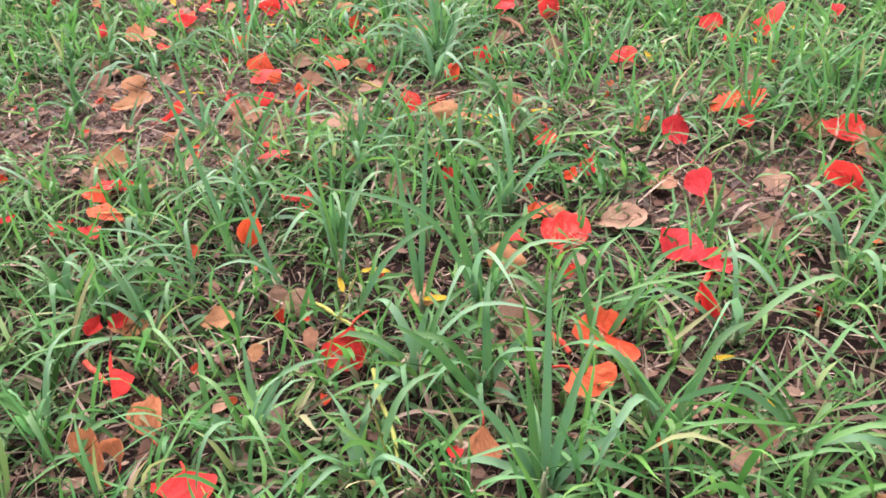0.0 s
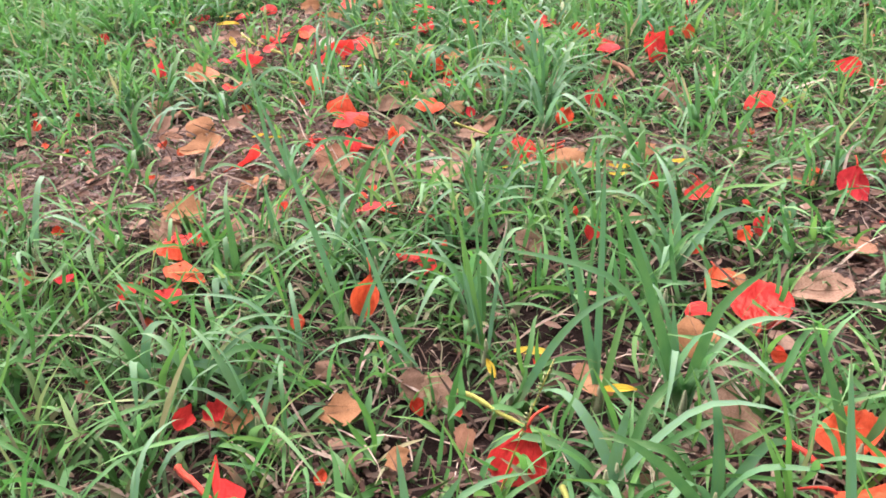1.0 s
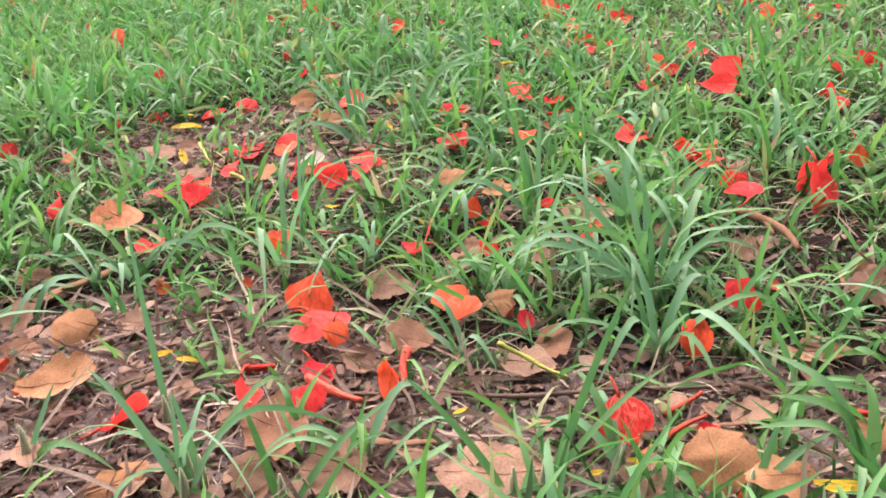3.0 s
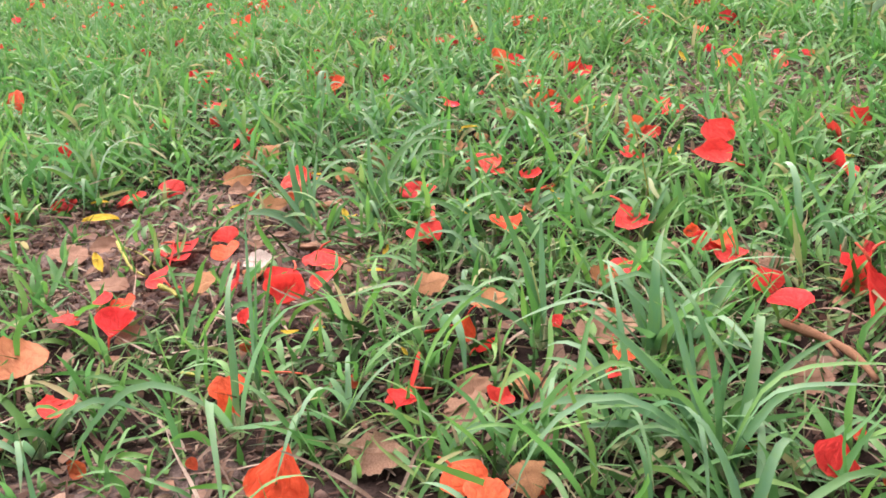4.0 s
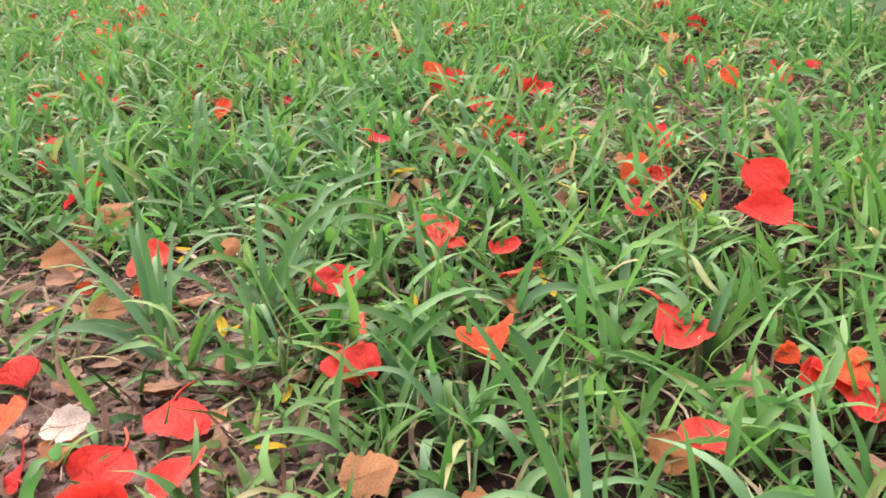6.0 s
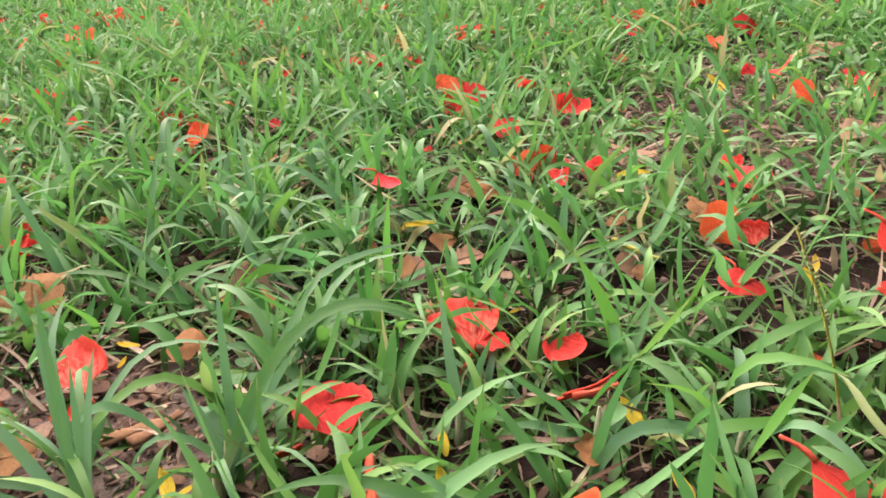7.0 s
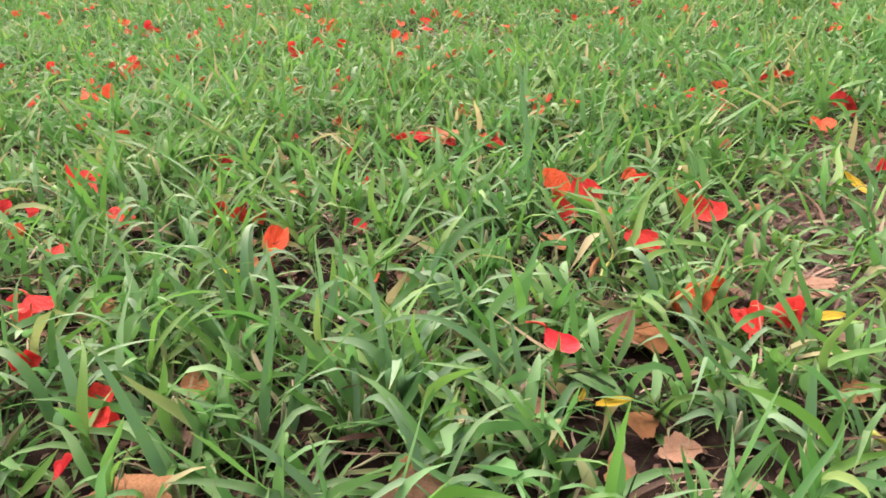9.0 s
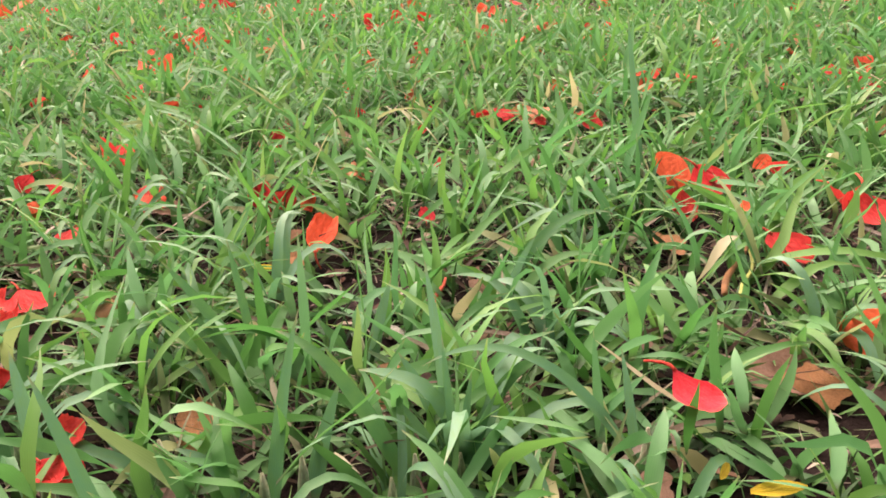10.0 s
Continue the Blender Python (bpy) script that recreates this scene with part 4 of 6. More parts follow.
petal(-0.216, 3.298, 0.028, 0.019, 46, 30, "r", 6)
petal(-0.187, 3.301, 0.028, 0.032, 21, 179, "r", 8)
petal(-0.147, 3.253, 0.028, 0.018, 46, 188, "r", 8, 0.80)
petal(-0.386, 3.348, 0.028, 0.023, 43, 183, "r", 9)
petal(-0.420, 3.527, 0.028, 0.031, 23, 23, "o", 1)
petal(-0.282, 3.346, 0.028, 0.023, 46, -0, "r", 7, 0.50)
petal(-0.300, 3.853, 0.028, 0.033, 46, 7, "r", 8, 0.67)
petal(-0.299, 2.941, 0.028, 0.016, 39, -6, "k", 8)
petal(-0.283, 3.093, 0.028, 0.012, 46, 30, "r", 7)
petal(-0.097, 3.270, 0.028, 0.022, 27, -4, "o", 3)
petal(-0.300, 3.245, 0.028, 0.018, 22, 15, "r", 12)
petal(-0.373, 3.084, 0.028, 0.043, 3, 5, "d", 8)
petal(-0.743, 3.114, 0.028, 0.025, 46, 155, "r", 8)
petal(-0.293, 4.511, 0.028, 0.045, 35, 164, "o", 3)
petal(0.439, 4.136, 0.028, 0.051, 22, -36, "r", 3)
petal(0.384, 3.688, 0.028, 0.060, 15, 175, "d", 8)
petal(-0.756, 4.078, 0.028, 0.047, 46, 176, "o", 14, 0.83)
petal(-0.477, 4.289, 0.028, 0.029, 46, -29, "r", 10)
petal(0.418, 3.196, 0.028, 0.037, 27, -4, "o", 3)
petal(0.059, 3.006, 0.028, 0.022, 26, -22, "r", 4)
petal(0.379, 2.988, 0.028, 0.024, 40, 170, "k", 5)
petal(-0.761, 3.760, 0.028, 0.050, 17, 9, "o", 13)
petal(-0.666, 3.225, 0.028, 0.044, 27, -35, "r", 7)
petal(-0.592, 3.055, 0.028, 0.035, 14, 19, "r", 11)
petal(-0.636, 2.810, 0.028, 0.022, 46, 23, "r", 13)
petal(-0.520, 2.534, 0.028, 0.020, 6, -36, "k", 2)
petal(0.519, 3.302, 0.028, 0.052, 46, 181, "r", 15)
petal(0.386, 2.842, 0.028, 0.045, 46, 7, "o", 11, 0.71)
petal(0.516, 2.932, 0.015, 0.053, 12, 14, "r", 1)
petal(0.475, 2.864, 0.015, 0.041, 23, 164, "r", 3)
petal(0.541, 2.885, 0.028, 0.027, 26, 188, "r", 9)
petal(0.414, 2.966, 0.028, 0.035, 14, -17, "r", 7)
petal(-0.763, 4.024, 0.028, 0.053, 46, 19, "o", 8)
petal(0.496, 3.526, 0.028, 0.022, 42, 13, "r", 15)
petal(0.329, 3.351, 0.028, 0.033, 37, 211, "k", 8)
petal(-0.895, 3.538, 0.028, 0.035, 23, -22, "r", 8)
petal(-0.504, 2.588, 0.028, 0.020, 46, 174, "r", 7)
petal(-1.187, 3.804, 0.028, 0.043, 46, 175, "r", 11, 0.77)
petal(-0.951, 3.420, 0.028, 0.035, 46, -36, "r", 0)
petal(-0.702, 3.091, 0.028, 0.024, 41, -33, "r", 14)
petal(-0.589, 2.688, 0.028, 0.029, 46, 32, "r", 6, 0.83)
petal(-0.682, 2.674, 0.028, 0.038, 33, 26, "d", 4)
petal(-0.082, 3.237, 0.028, 0.026, 41, 167, "r", 1)
petal(-0.152, 3.298, 0.028, 0.054, 18, -19, "d", 15)
petal(-1.565, 5.057, 0.028, 0.085, 21, -29, "d", 11)
petal(-1.360, 4.782, 0.028, 0.056, 46, -0, "r", 8)
petal(-0.211, 1.562, 0.028, 0.041, 46, -0, "o", 12, 0.40)
petal(-0.267, 1.541, 0.028, 0.027, 34, 24, "r", 8)
petal(-0.320, 1.552, 0.028, 0.033, 4, 212, "r", 13)
petal(-0.513, 1.955, 0.028, 0.041, 27, 1, "r", 2)
petal(-0.347, 1.994, 0.028, 0.046, 24, -27, "r", 4)
petal(-0.311, 2.023, 0.028, 0.035, 25, -5, "r", 7)
petal(-0.498, 2.069, 0.028, 0.048, 11, 27, "r", 7)
dry_leaf(-0.290, 1.521, 0.015, 0.050, 29, -13, "b")
dry_leaf(-0.627, 1.772, 0.014, 0.040, 34, -9, "b")
dry_leaf(-0.524, 1.663, 0.018, 0.045, 34, 165, "a")
dry_leaf(-0.493, 1.573, 0.018, 0.061, 6, 14, "a")
dry_leaf(-0.238, 1.743, 0.013, 0.042, 27, 180, "b")
dry_leaf(-0.205, 1.644, 0.014, 0.040, 34, -10, "b")
dry_leaf(-0.128, 1.698, 0.018, 0.027, 30, -79, "a", 1.20)
dry_leaf(-0.102, 1.610, 0.012, 0.042, 10, -9, "b")
dry_leaf(-0.127, 1.473, 0.012, 0.068, 3, 188, "b")
dry_leaf(0.024, 1.485, 0.018, 0.044, 30, -81, "a", 1.20)
dry_leaf(0.059, 1.466, 0.018, 0.041, 11, 192, "a")
dry_leaf(-0.022, 1.473, 0.012, 0.032, 30, -105, "b", 1.20)
dry_leaf(-0.237, 1.476, 0.012, 0.043, 13, 12, "b")
dry_leaf(-0.180, 1.496, 0.012, 0.029, -6, -6, "b", 0.69)
dry_leaf(-0.214, 1.533, 0.012, 0.026, 30, 88, "b", 0.51)
dry_leaf(-0.123, 1.536, 0.012, 0.023, 30, 105, "b", 0.69)
dry_leaf(-0.297, 1.472, 0.012, 0.030, 30, 87, "b", 1.20)
dry_leaf(0.204, 1.741, 0.014, 0.045, 30, 83, "b", 1.05)
dry_leaf(0.131, 1.510, 0.018, 0.025, 30, -94, "a", 1.20)
dry_leaf(0.130, 1.623, 0.012, 0.055, -6, 5, "b", 0.85)
dry_leaf(-0.169, 1.796, 0.012, 0.035, 12, 8, "b")
dry_leaf(-0.501, 1.954, 0.012, 0.031, 26, 12, "b")
dry_leaf(-0.476, 1.682, 0.012, 0.032, 29, 166, "b")
dry_leaf(-0.597, 1.693, 0.013, 0.041, 30, -78, "b", 0.96)
dry_leaf(-0.081, 1.635, 0.012, 0.033, 21, 4, "b")
dry_leaf(-0.351, 1.613, 0.012, 0.029, 25, 194, "b")
dry_leaf(-0.242, 1.612, 0.012, 0.029, 23, 169, "b")
dry_leaf(-0.381, 1.573, 0.012, 0.023, 16, -13, "b")
dry_leaf(-0.561, 1.634, 0.012, 0.031, 29, 193, "b")
dry_leaf(-0.455, 1.366, 0.018, 0.049, 10, -15, "a")
dry_leaf(-0.470, 1.338, 0.014, 0.040, 34, 168, "b")
dry_leaf(-0.382, 1.338, 0.011, 0.035, 30, 98, "b", 0.90)
dry_leaf(-0.340, 1.356, 0.012, 0.026, 30, -95, "b", 0.81)
dry_leaf(-0.100, 1.347, 0.018, 0.018, 15, -10, "a")
dry_leaf(0.084, 1.325, 0.012, 0.037, -6, -6, "b", 0.90)
dry_leaf(-0.287, 1.368, 0.012, 0.020, 30, 94, "b", 1.20)
dry_leaf(-0.276, 1.384, 0.012, 0.033, 30, -96, "b", 0.72)
dry_leaf(-0.121, 1.030, 0.012, 0.033, 30, -89, "b", 1.19)
dry_leaf(0.107, 1.076, 0.029, 0.039, 30, -76, "a", 1.15)
dry_leaf(-0.267, 1.005, 0.012, 0.020, 30, 104, "b", 1.20)
dry_leaf(-0.032, 1.278, 0.012, 0.037, 30, 83, "b", 1.09)
dry_leaf(0.009, 1.050, 0.012, 0.024, 15, 7, "b")
dry_leaf(-0.226, 1.063, 0.012, 0.018, 30, 82, "b", 1.20)
dry_leaf(0.116, 0.985, 0.015, 0.054, 30, 88, "b", 0.90)
dry_leaf(-0.142, 1.038, 0.012, 0.027, 30, 99, "b", 1.20)
dry_leaf(-0.096, 0.969, 0.012, 0.026, 30, 99, "b", 0.83)
dry_leaf(0.247, 1.171, 0.012, 0.058, 3, -14, "b")
dry_leaf(0.406, 1.135, 0.014, 0.039, 34, 192, "b")
dry_leaf(-0.201, 0.999, 0.018, 0.036, 20, 2, "a")
dry_leaf(-0.148, 0.943, 0.018, 0.018, 30, -91, "a", 1.20)
dry_leaf(0.015, 1.026, 0.018, 0.030, 1, 13, "a")
dry_leaf(0.260, 0.855, 0.012, 0.035, -6, 182, "b", 0.75)
dry_leaf(0.451, 1.248, 0.012, 0.043, 20, 186, "b")
dry_leaf(0.369, 1.210, 0.012, 0.042, 26, 195, "b")
dry_leaf(0.540, 1.386, 0.012, 0.047, 23, 190, "b")
dry_leaf(0.591, 1.311, 0.018, 0.050, 30, 94, "a", 0.85)
dry_leaf(0.207, 1.715, 0.016, 0.049, 34, 168, "b")
dry_leaf(0.507, 1.579, 0.013, 0.045, 26, 190, "b")
dry_leaf(-0.293, 0.990, 0.018, 0.036, 14, 190, "a")
dry_leaf(-0.162, 1.825, 0.012, 0.027, 30, 89, "b", 1.20)
dry_leaf(-0.140, 1.969, 0.018, 0.035, 17, -0, "a")
dry_leaf(-0.198, 2.016, 0.018, 0.034, 26, 2, "a")
dry_leaf(-0.043, 1.892, 0.012, 0.046, 3, 185, "b")
dry_leaf(-0.019, 1.919, 0.012, 0.046, 6, -11, "b")
dry_leaf(0.114, 1.807, 0.013, 0.035, 34, -4, "b")
dry_leaf(-0.018, 2.003, 0.018, 0.027, 30, 76, "a", 1.20)
dry_leaf(-0.094, 1.805, 0.012, 0.035, 6, 180, "b")
dry_leaf(-0.488, 2.399, 0.018, 0.037, 30, 97, "a", 1.20)
dry_leaf(-0.649, 2.167, 0.012, 0.046, 9, 173, "b")
dry_leaf(-0.615, 2.190, 0.013, 0.033, 34, 4, "b")
dry_leaf(-0.568, 2.074, 0.012, 0.048, -2, 170, "b")
dry_leaf(-0.452, 2.045, 0.018, 0.034, 19, -1, "a")
dry_leaf(-0.411, 2.263, 0.023, 0.037, 34, 174, "a")
dry_leaf(0.311, 2.138, 0.012, 0.033, 17, 3, "b")
dry_leaf(0.037, 1.842, 0.012, 0.030, 30, -88, "b", 0.95)
dry_leaf(0.148, 1.994, 0.014, 0.046, 30, -101, "b", 1.07)
dry_leaf(0.092, 1.974, 0.012, 0.028, 23, 183, "b")
dry_leaf(0.115, 2.712, 0.012, 0.056, 8, 1, "b")
dry_leaf(-0.469, 2.486, 0.018, 0.056, 30, -78, "a", 1.17)
dry_leaf(-0.494, 2.417, 0.013, 0.040, 28, -14, "b")
dry_leaf(-0.447, 2.645, 0.018, 0.023, 34, 14, "a")
dry_leaf(-0.482, 2.365, 0.012, 0.028, 32, 169, "b")
dry_leaf(-0.072, 2.633, 0.018, 0.039, 17, 173, "a")
dry_leaf(-0.104, 2.492, 0.012, 0.028, 11, 174, "b")
dry_leaf(-0.157, 2.470, 0.018, 0.025, 30, -104, "a", 0.76)
dry_leaf(-0.281, 2.436, 0.018, 0.031, 34, 179, "a")
dry_leaf(0.028, 2.415, 0.018, 0.019, 30, 95, "a", 0.84)
dry_leaf(-0.074, 2.208, 0.018, 0.020, 30, -96, "a", 0.97)
dry_leaf(0.276, 2.529, 0.018, 0.030, 20, -1, "a")
dry_leaf(0.335, 2.511, 0.012, 0.033, 30, 86, "b", 0.90)
dry_leaf(0.066, 2.075, 0.012, 0.027, 30, 94, "b")
dry_leaf(-0.346, 2.150, 0.012, 0.024, -6, 184, "b", 0.91)
dry_leaf(-0.417, 2.164, 0.012, 0.021, -0, 170, "b")
dry_leaf(-0.190, 2.516, 0.018, 0.023, 27, 12, "a")
dry_leaf(0.559, 3.101, 0.012, 0.087, 3, 6, "b")
dry_leaf(0.391, 2.717, 0.012, 0.051, 7, 193, "b")
dry_leaf(-0.290, 2.466, 0.013, 0.040, 30, 88, "b")
dry_leaf(-0.149, 2.480, 0.012, 0.026, 30, -90, "b", 0.93)
dry_leaf(-0.076, 2.655, 0.012, 0.050, 12, 167, "b")
dry_leaf(0.042, 2.521, 0.018, 0.025, 6, -2, "a")
dry_leaf(0.119, 2.529, 0.018, 0.032, 30, -80, "a", 0.79)
dry_leaf(0.023, 2.441, 0.012, 0.025, 30, -86, "b", 0.84)
dry_leaf(-0.330, 2.668, 0.018, 0.031, 30, -102, "a", 0.87)
dry_leaf(-0.121, 2.520, 0.018, 0.024, 19, 190, "a")
dry_leaf(-0.189, 2.556, 0.012, 0.029, 30, -90, "b", 0.72)
dry_leaf(-0.552, 2.799, 0.018, 0.028, 30, 104, "a", 0.96)
dry_leaf(-0.415, 2.865, 0.018, 0.028, 30, -93, "a", 0.87)
dry_leaf(0.243, 3.163, 0.018, 0.022, 34, -5, "a")
dry_leaf(0.159, 2.894, 0.018, 0.023, 30, 101, "a", 1.06)
dry_leaf(-0.143, 2.385, 0.018, 0.026, 30, 76, "a", 0.76)
dry_leaf(-0.327, 2.384, 0.018, 0.029, 27, 170, "a")
dry_leaf(-0.440, 2.622, 0.018, 0.021, 30, -83, "a", 1.20)
dry_leaf(-0.325, 2.747, 0.012, 0.025, 6, 191, "w")
dry_leaf(-0.569, 2.815, 0.014, 0.041, 33, 167, "b")
dry_leaf(-0.604, 2.894, 0.012, 0.035, 5, 167, "b")
dry_leaf(-0.506, 2.808, 0.018, 0.012, 34, 13, "a")
dry_leaf(-0.258, 2.811, 0.012, 0.023, 23, 168, "b")
dry_leaf(-0.415, 2.756, 0.012, 0.025, 5, 167, "b")
dry_leaf(-0.289, 2.489, 0.018, 0.030, 30, -77, "a", 1.11)
dry_leaf(-0.404, 2.113, 0.012, 0.034, 20, -1, "w")
leaflet(-0.075, 1.052, 0.018, 0.020, 25, 110)
leaflet(-0.038, 1.071, 0.020, 0.033, 3, -5)
leaflet(0.032, 1.020, 0.018, 0.030, 2, 0)
leaflet(0.089, 1.434, 0.018, 0.028, 1, 2)
leaflet(0.172, 1.467, 0.018, 0.034, 5, 3)
leaflet(-0.152, 1.536, 0.018, 0.013, 5, 32)
leaflet(-0.419, 1.616, 0.018, 0.021, 15, 18)
leaflet(-0.392, 1.607, 0.018, 0.022, 1, -9)
leaflet(0.094, 1.457, 0.018, 0.033, 6, -0)
leaflet(-0.057, 1.470, 0.018, 0.012, 14, 12)
leaflet(-0.030, 1.482, 0.018, 0.012, 13, -7)
leaflet(-0.597, 2.128, 0.018, 0.034, 25, 119)
leaflet(-0.646, 2.270, 0.018, 0.050, 11, 0)
leaflet(0.369, 2.306, 0.018, 0.021, 11, -18)
leaflet(-0.254, 2.130, 0.007, 0.017, 25, 68)
leaflet(-0.040, 2.234, 0.018, 0.027, 25, 106)
leaflet(-0.472, 2.300, 0.011, 0.015, 12, 30)
leaflet(-0.672, 2.336, 0.018, 0.026, 2, 0)
leaflet(-0.335, 1.929, 0.018, 0.018, 7, -2)
leaflet(-0.308, 1.932, 0.018, 0.015, 11, 13)
leaflet(-0.222, 1.881, 0.018, 0.011, 25, 121)
leaflet(0.145, 2.375, 0.018, 0.028, 25, 107)
leaflet(-0.259, 2.054, 0.018, 0.020, 3, -7)
leaflet(-0.310, 2.222, 0.018, 0.025, 25, 106)
leaflet(-0.299, 2.217, 0.018, 0.012, 4, 40)
leaflet(-0.158, 2.194, 0.018, 0.024, 25, 96)
leaflet(-0.154, 2.232, 0.018, 0.019, 25, 93)
leaflet(-0.034, 2.170, 0.018, 0.020, 25, 109)
leaflet(0.317, 2.950, 0.018, 0.044, 25, 105)
leaflet(0.162, 2.397, 0.018, 0.018, 25, 69)
leaflet(-0.368, 2.367, 0.018, 0.011, 25, 62)
leaflet(-0.139, 2.528, 0.032, 0.028, 10, 3)
leaflet(0.093, 2.638, 0.018, 0.035, 13, 0)
leaflet(0.239, 2.747, 0.018, 0.012, 9, -20)
leaflet(0.365, 2.885, 0.018, 0.027, 25, 79)
leaflet(-0.083, 2.376, 0.018, 0.012, 2, 28)
leaflet(-0.443, 2.860, 0.018, 0.032, 4, 0)
leaflet(-0.528, 2.769, 0.018, 0.034, 25, 90)
leaflet(-0.152, 2.562, 0.018, 0.013, 25, 59)
leaflet(-0.369, 2.390, 0.018, 0.020, 0, -22)
leaflet(-0.305, 2.449, 0.018, 0.012, 5, 34)
leaflet(0.360, 1.660, 0.018, 0.026, 25, 114)
leaflet(0.547, 1.696, 0.018, 0.024, 25, 116)
leaflet(0.333, 0.853, 0.018, 0.023, 9, -15)
leaflet(0.305, 0.913, 0.018, 0.021, 8, 3)
leaflet(0.624, 1.751, 0.018, 0.029, 12, 24)



tuft(-0.287, 2.590, 0.133, 9, 0.0089, 1, 0.18)
tuft(-0.122, 2.303, 0.089, 6, 0.0071, 3, 0.17)
tuft(-0.144, 2.069, 0.108, 7, 0.0073, 5, 0.09)
tuft(-0.250, 2.336, 0.158, 8, 0.0080, 7, 0.25)
tuft(-0.279, 2.476, 0.134, 8, 0.0072, 9, 0.22)
tuft(-0.546, 2.618, 0.146, 5, 0.0091, 11, 0.22)
tuft(-0.096, 1.158, 0.166, 8, 0.0081, 13, 0.09)
tuft(-0.214, 2.728, 0.092, 7, 0.0090, 15, 0.09)
tuft(-0.207, 2.512, 0.130, 8, 0.0060, 17, 0.13)
tuft(-0.041, 2.688, 0.115, 7, 0.0084, 19, 0.12)
tuft(0.010, 2.456, 0.116, 6, 0.0064, 21, 0.21)
tuft(-0.236, 2.186, 0.085, 4, 0.0070, 23, 0.23)
tuft(-0.039, 1.494, 0.137, 6, 0.0075, 25, 0.30)
tuft(0.077, 1.016, 0.225, 7, 0.0079, 27, 0.06)
tuft(-0.471, 2.745, 0.126, 7, 0.0080, 29, 0.07)
tuft(-0.088, 1.361, 0.162, 7, 0.0069, 31, 0.19)
tuft(-0.059, 2.500, 0.093, 6, 0.0072, 33, 0.11)
tuft(-0.040, 1.373, 0.110, 6, 0.0069, 35, 0.11)
tuft(0.111, 1.214, 0.167, 8, 0.0084, 37, 0.09)
tuft(-0.346, 1.481, 0.186, 7, 0.0057, 39, 0.25)
tuft(-0.283, 2.250, 0.132, 6, 0.0069, 41, 0.13)
tuft(-0.050, 1.753, 0.173, 8, 0.0056, 43, 0.29)
tuft(-0.244, 1.255, 0.145, 7, 0.0056, 45, 0.15)
tuft(0.036, 1.883, 0.175, 5, 0.0076, 47, 0.08)
tuft(-0.190, 1.928, 0.141, 6, 0.0084, 49, 0.05)
tuft(-0.378, 2.265, 0.156, 9, 0.0069, 51, 0.12)
tuft(0.004, 1.638, 0.180, 9, 0.0073, 53, 0.13)
tuft(-0.272, 1.795, 0.132, 6, 0.0077, 55, 0.28)
tuft(-0.387, 1.050, 0.146, 6, 0.0075, 57, 0.15)
tuft(-0.362, 1.791, 0.233, 4, 0.0063, 59, 0.24)
tuft(-0.159, 1.631, 0.099, 5, 0.0062, 61, 0.20)
tuft(-0.044, 2.566, 0.120, 7, 0.0060, 63, 0.30)
tuft(-0.023, 0.789, 0.137, 7, 0.0072, 65, 0.25)
tuft(0.120, 1.476, 0.166, 7, 0.0084, 67, 0.09)
tuft(-0.218, 1.501, 0.116, 6, 0.0061, 69, 0.07)
tuft(0.240, 0.838, 0.168, 7, 0.0078, 71, 0.19)
tuft(-0.121, 1.734, 0.144, 6, 0.0067, 73, 0.29)
tuft(0.349, 0.815, 0.171, 7, 0.0073, 75, 0.30)
tuft(0.111, 1.380, 0.146, 7, 0.0062, 77, 0.06)
tuft(-0.494, 2.705, 0.135, 6, 0.0070, 79, 0.14)
tuft(0.009, 1.697, 0.220, 9, 0.0069, 81, 0.10)
tuft(0.080, 0.894, 0.135, 7, 0.0087, 83, 0.11)
tuft(-0.130, 0.833, 0.176, 7, 0.0056, 85, 0.12)
tuft(-0.336, 1.035, 0.153, 6, 0.0073, 87, 0.16)
tuft(-0.254, 1.071, 0.182, 7, 0.0059, 89, 0.28)
tuft(0.016, 0.924, 0.182, 7, 0.0077, 91, 0.29)
tuft(-0.423, 2.789, 0.143, 7, 0.0072, 93, 0.06)
tuft(-0.136, 1.967, 0.123, 5, 0.0069, 95, 0.26)
tuft(0.327, 0.956, 0.203, 8, 0.0067, 97, 0.09)
tuft(0.197, 2.057, 0.170, 7, 0.0085, 99, 0.09)
tuft(-0.328, 0.850, 0.168, 7, 0.0067, 101, 0.09)
tuft(0.001, 1.866, 0.181, 8, 0.0082, 103, 0.06)
tuft(-0.567, 2.869, 0.137, 7, 0.0062, 105, 0.23)
tuft(-0.519, 1.784, 0.137, 6, 0.0068, 107, 0.15)
tuft(-0.590, 1.578, 0.138, 7, 0.0082, 109, 0.14)
tuft(0.001, 1.760, 0.213, 10, 0.0055, 111, 0.28)
tuft(-0.270, 0.985, 0.179, 7, 0.0069, 113, 0.29)
tuft(0.474, 1.067, 0.209, 7, 0.0063, 115, 0.15)
tuft(-0.631, 1.825, 0.172, 6, 0.0087, 117, 0.07)
tuft(-0.611, 1.283, 0.189, 6, 0.0068, 119, 0.09)
tuft(-0.201, 1.235, 0.190, 8, 0.0063, 121, 0.28)
tuft(0.346, 1.420, 0.157, 7, 0.0059, 123, 0.25)
tuft(-0.686, 2.362, 0.177, 5, 0.0072, 125, 0.19)
long_blades(-0.353, 2.207, [(-0.087, 0.055, 0.104, 0.12, 0.0083), (-0.016, 0.061, 0.132, 0.05, 0.0083), (0.013, 0.045, 0.100, 0.10, 0.0076), (-0.001, 0.043, 0.095, 0.02, 0.0068), (-0.096, 0.020, 0.027, 0.20, 0.0098), (-0.073, 0.022, 0.034, 0.15, 0.0068)])
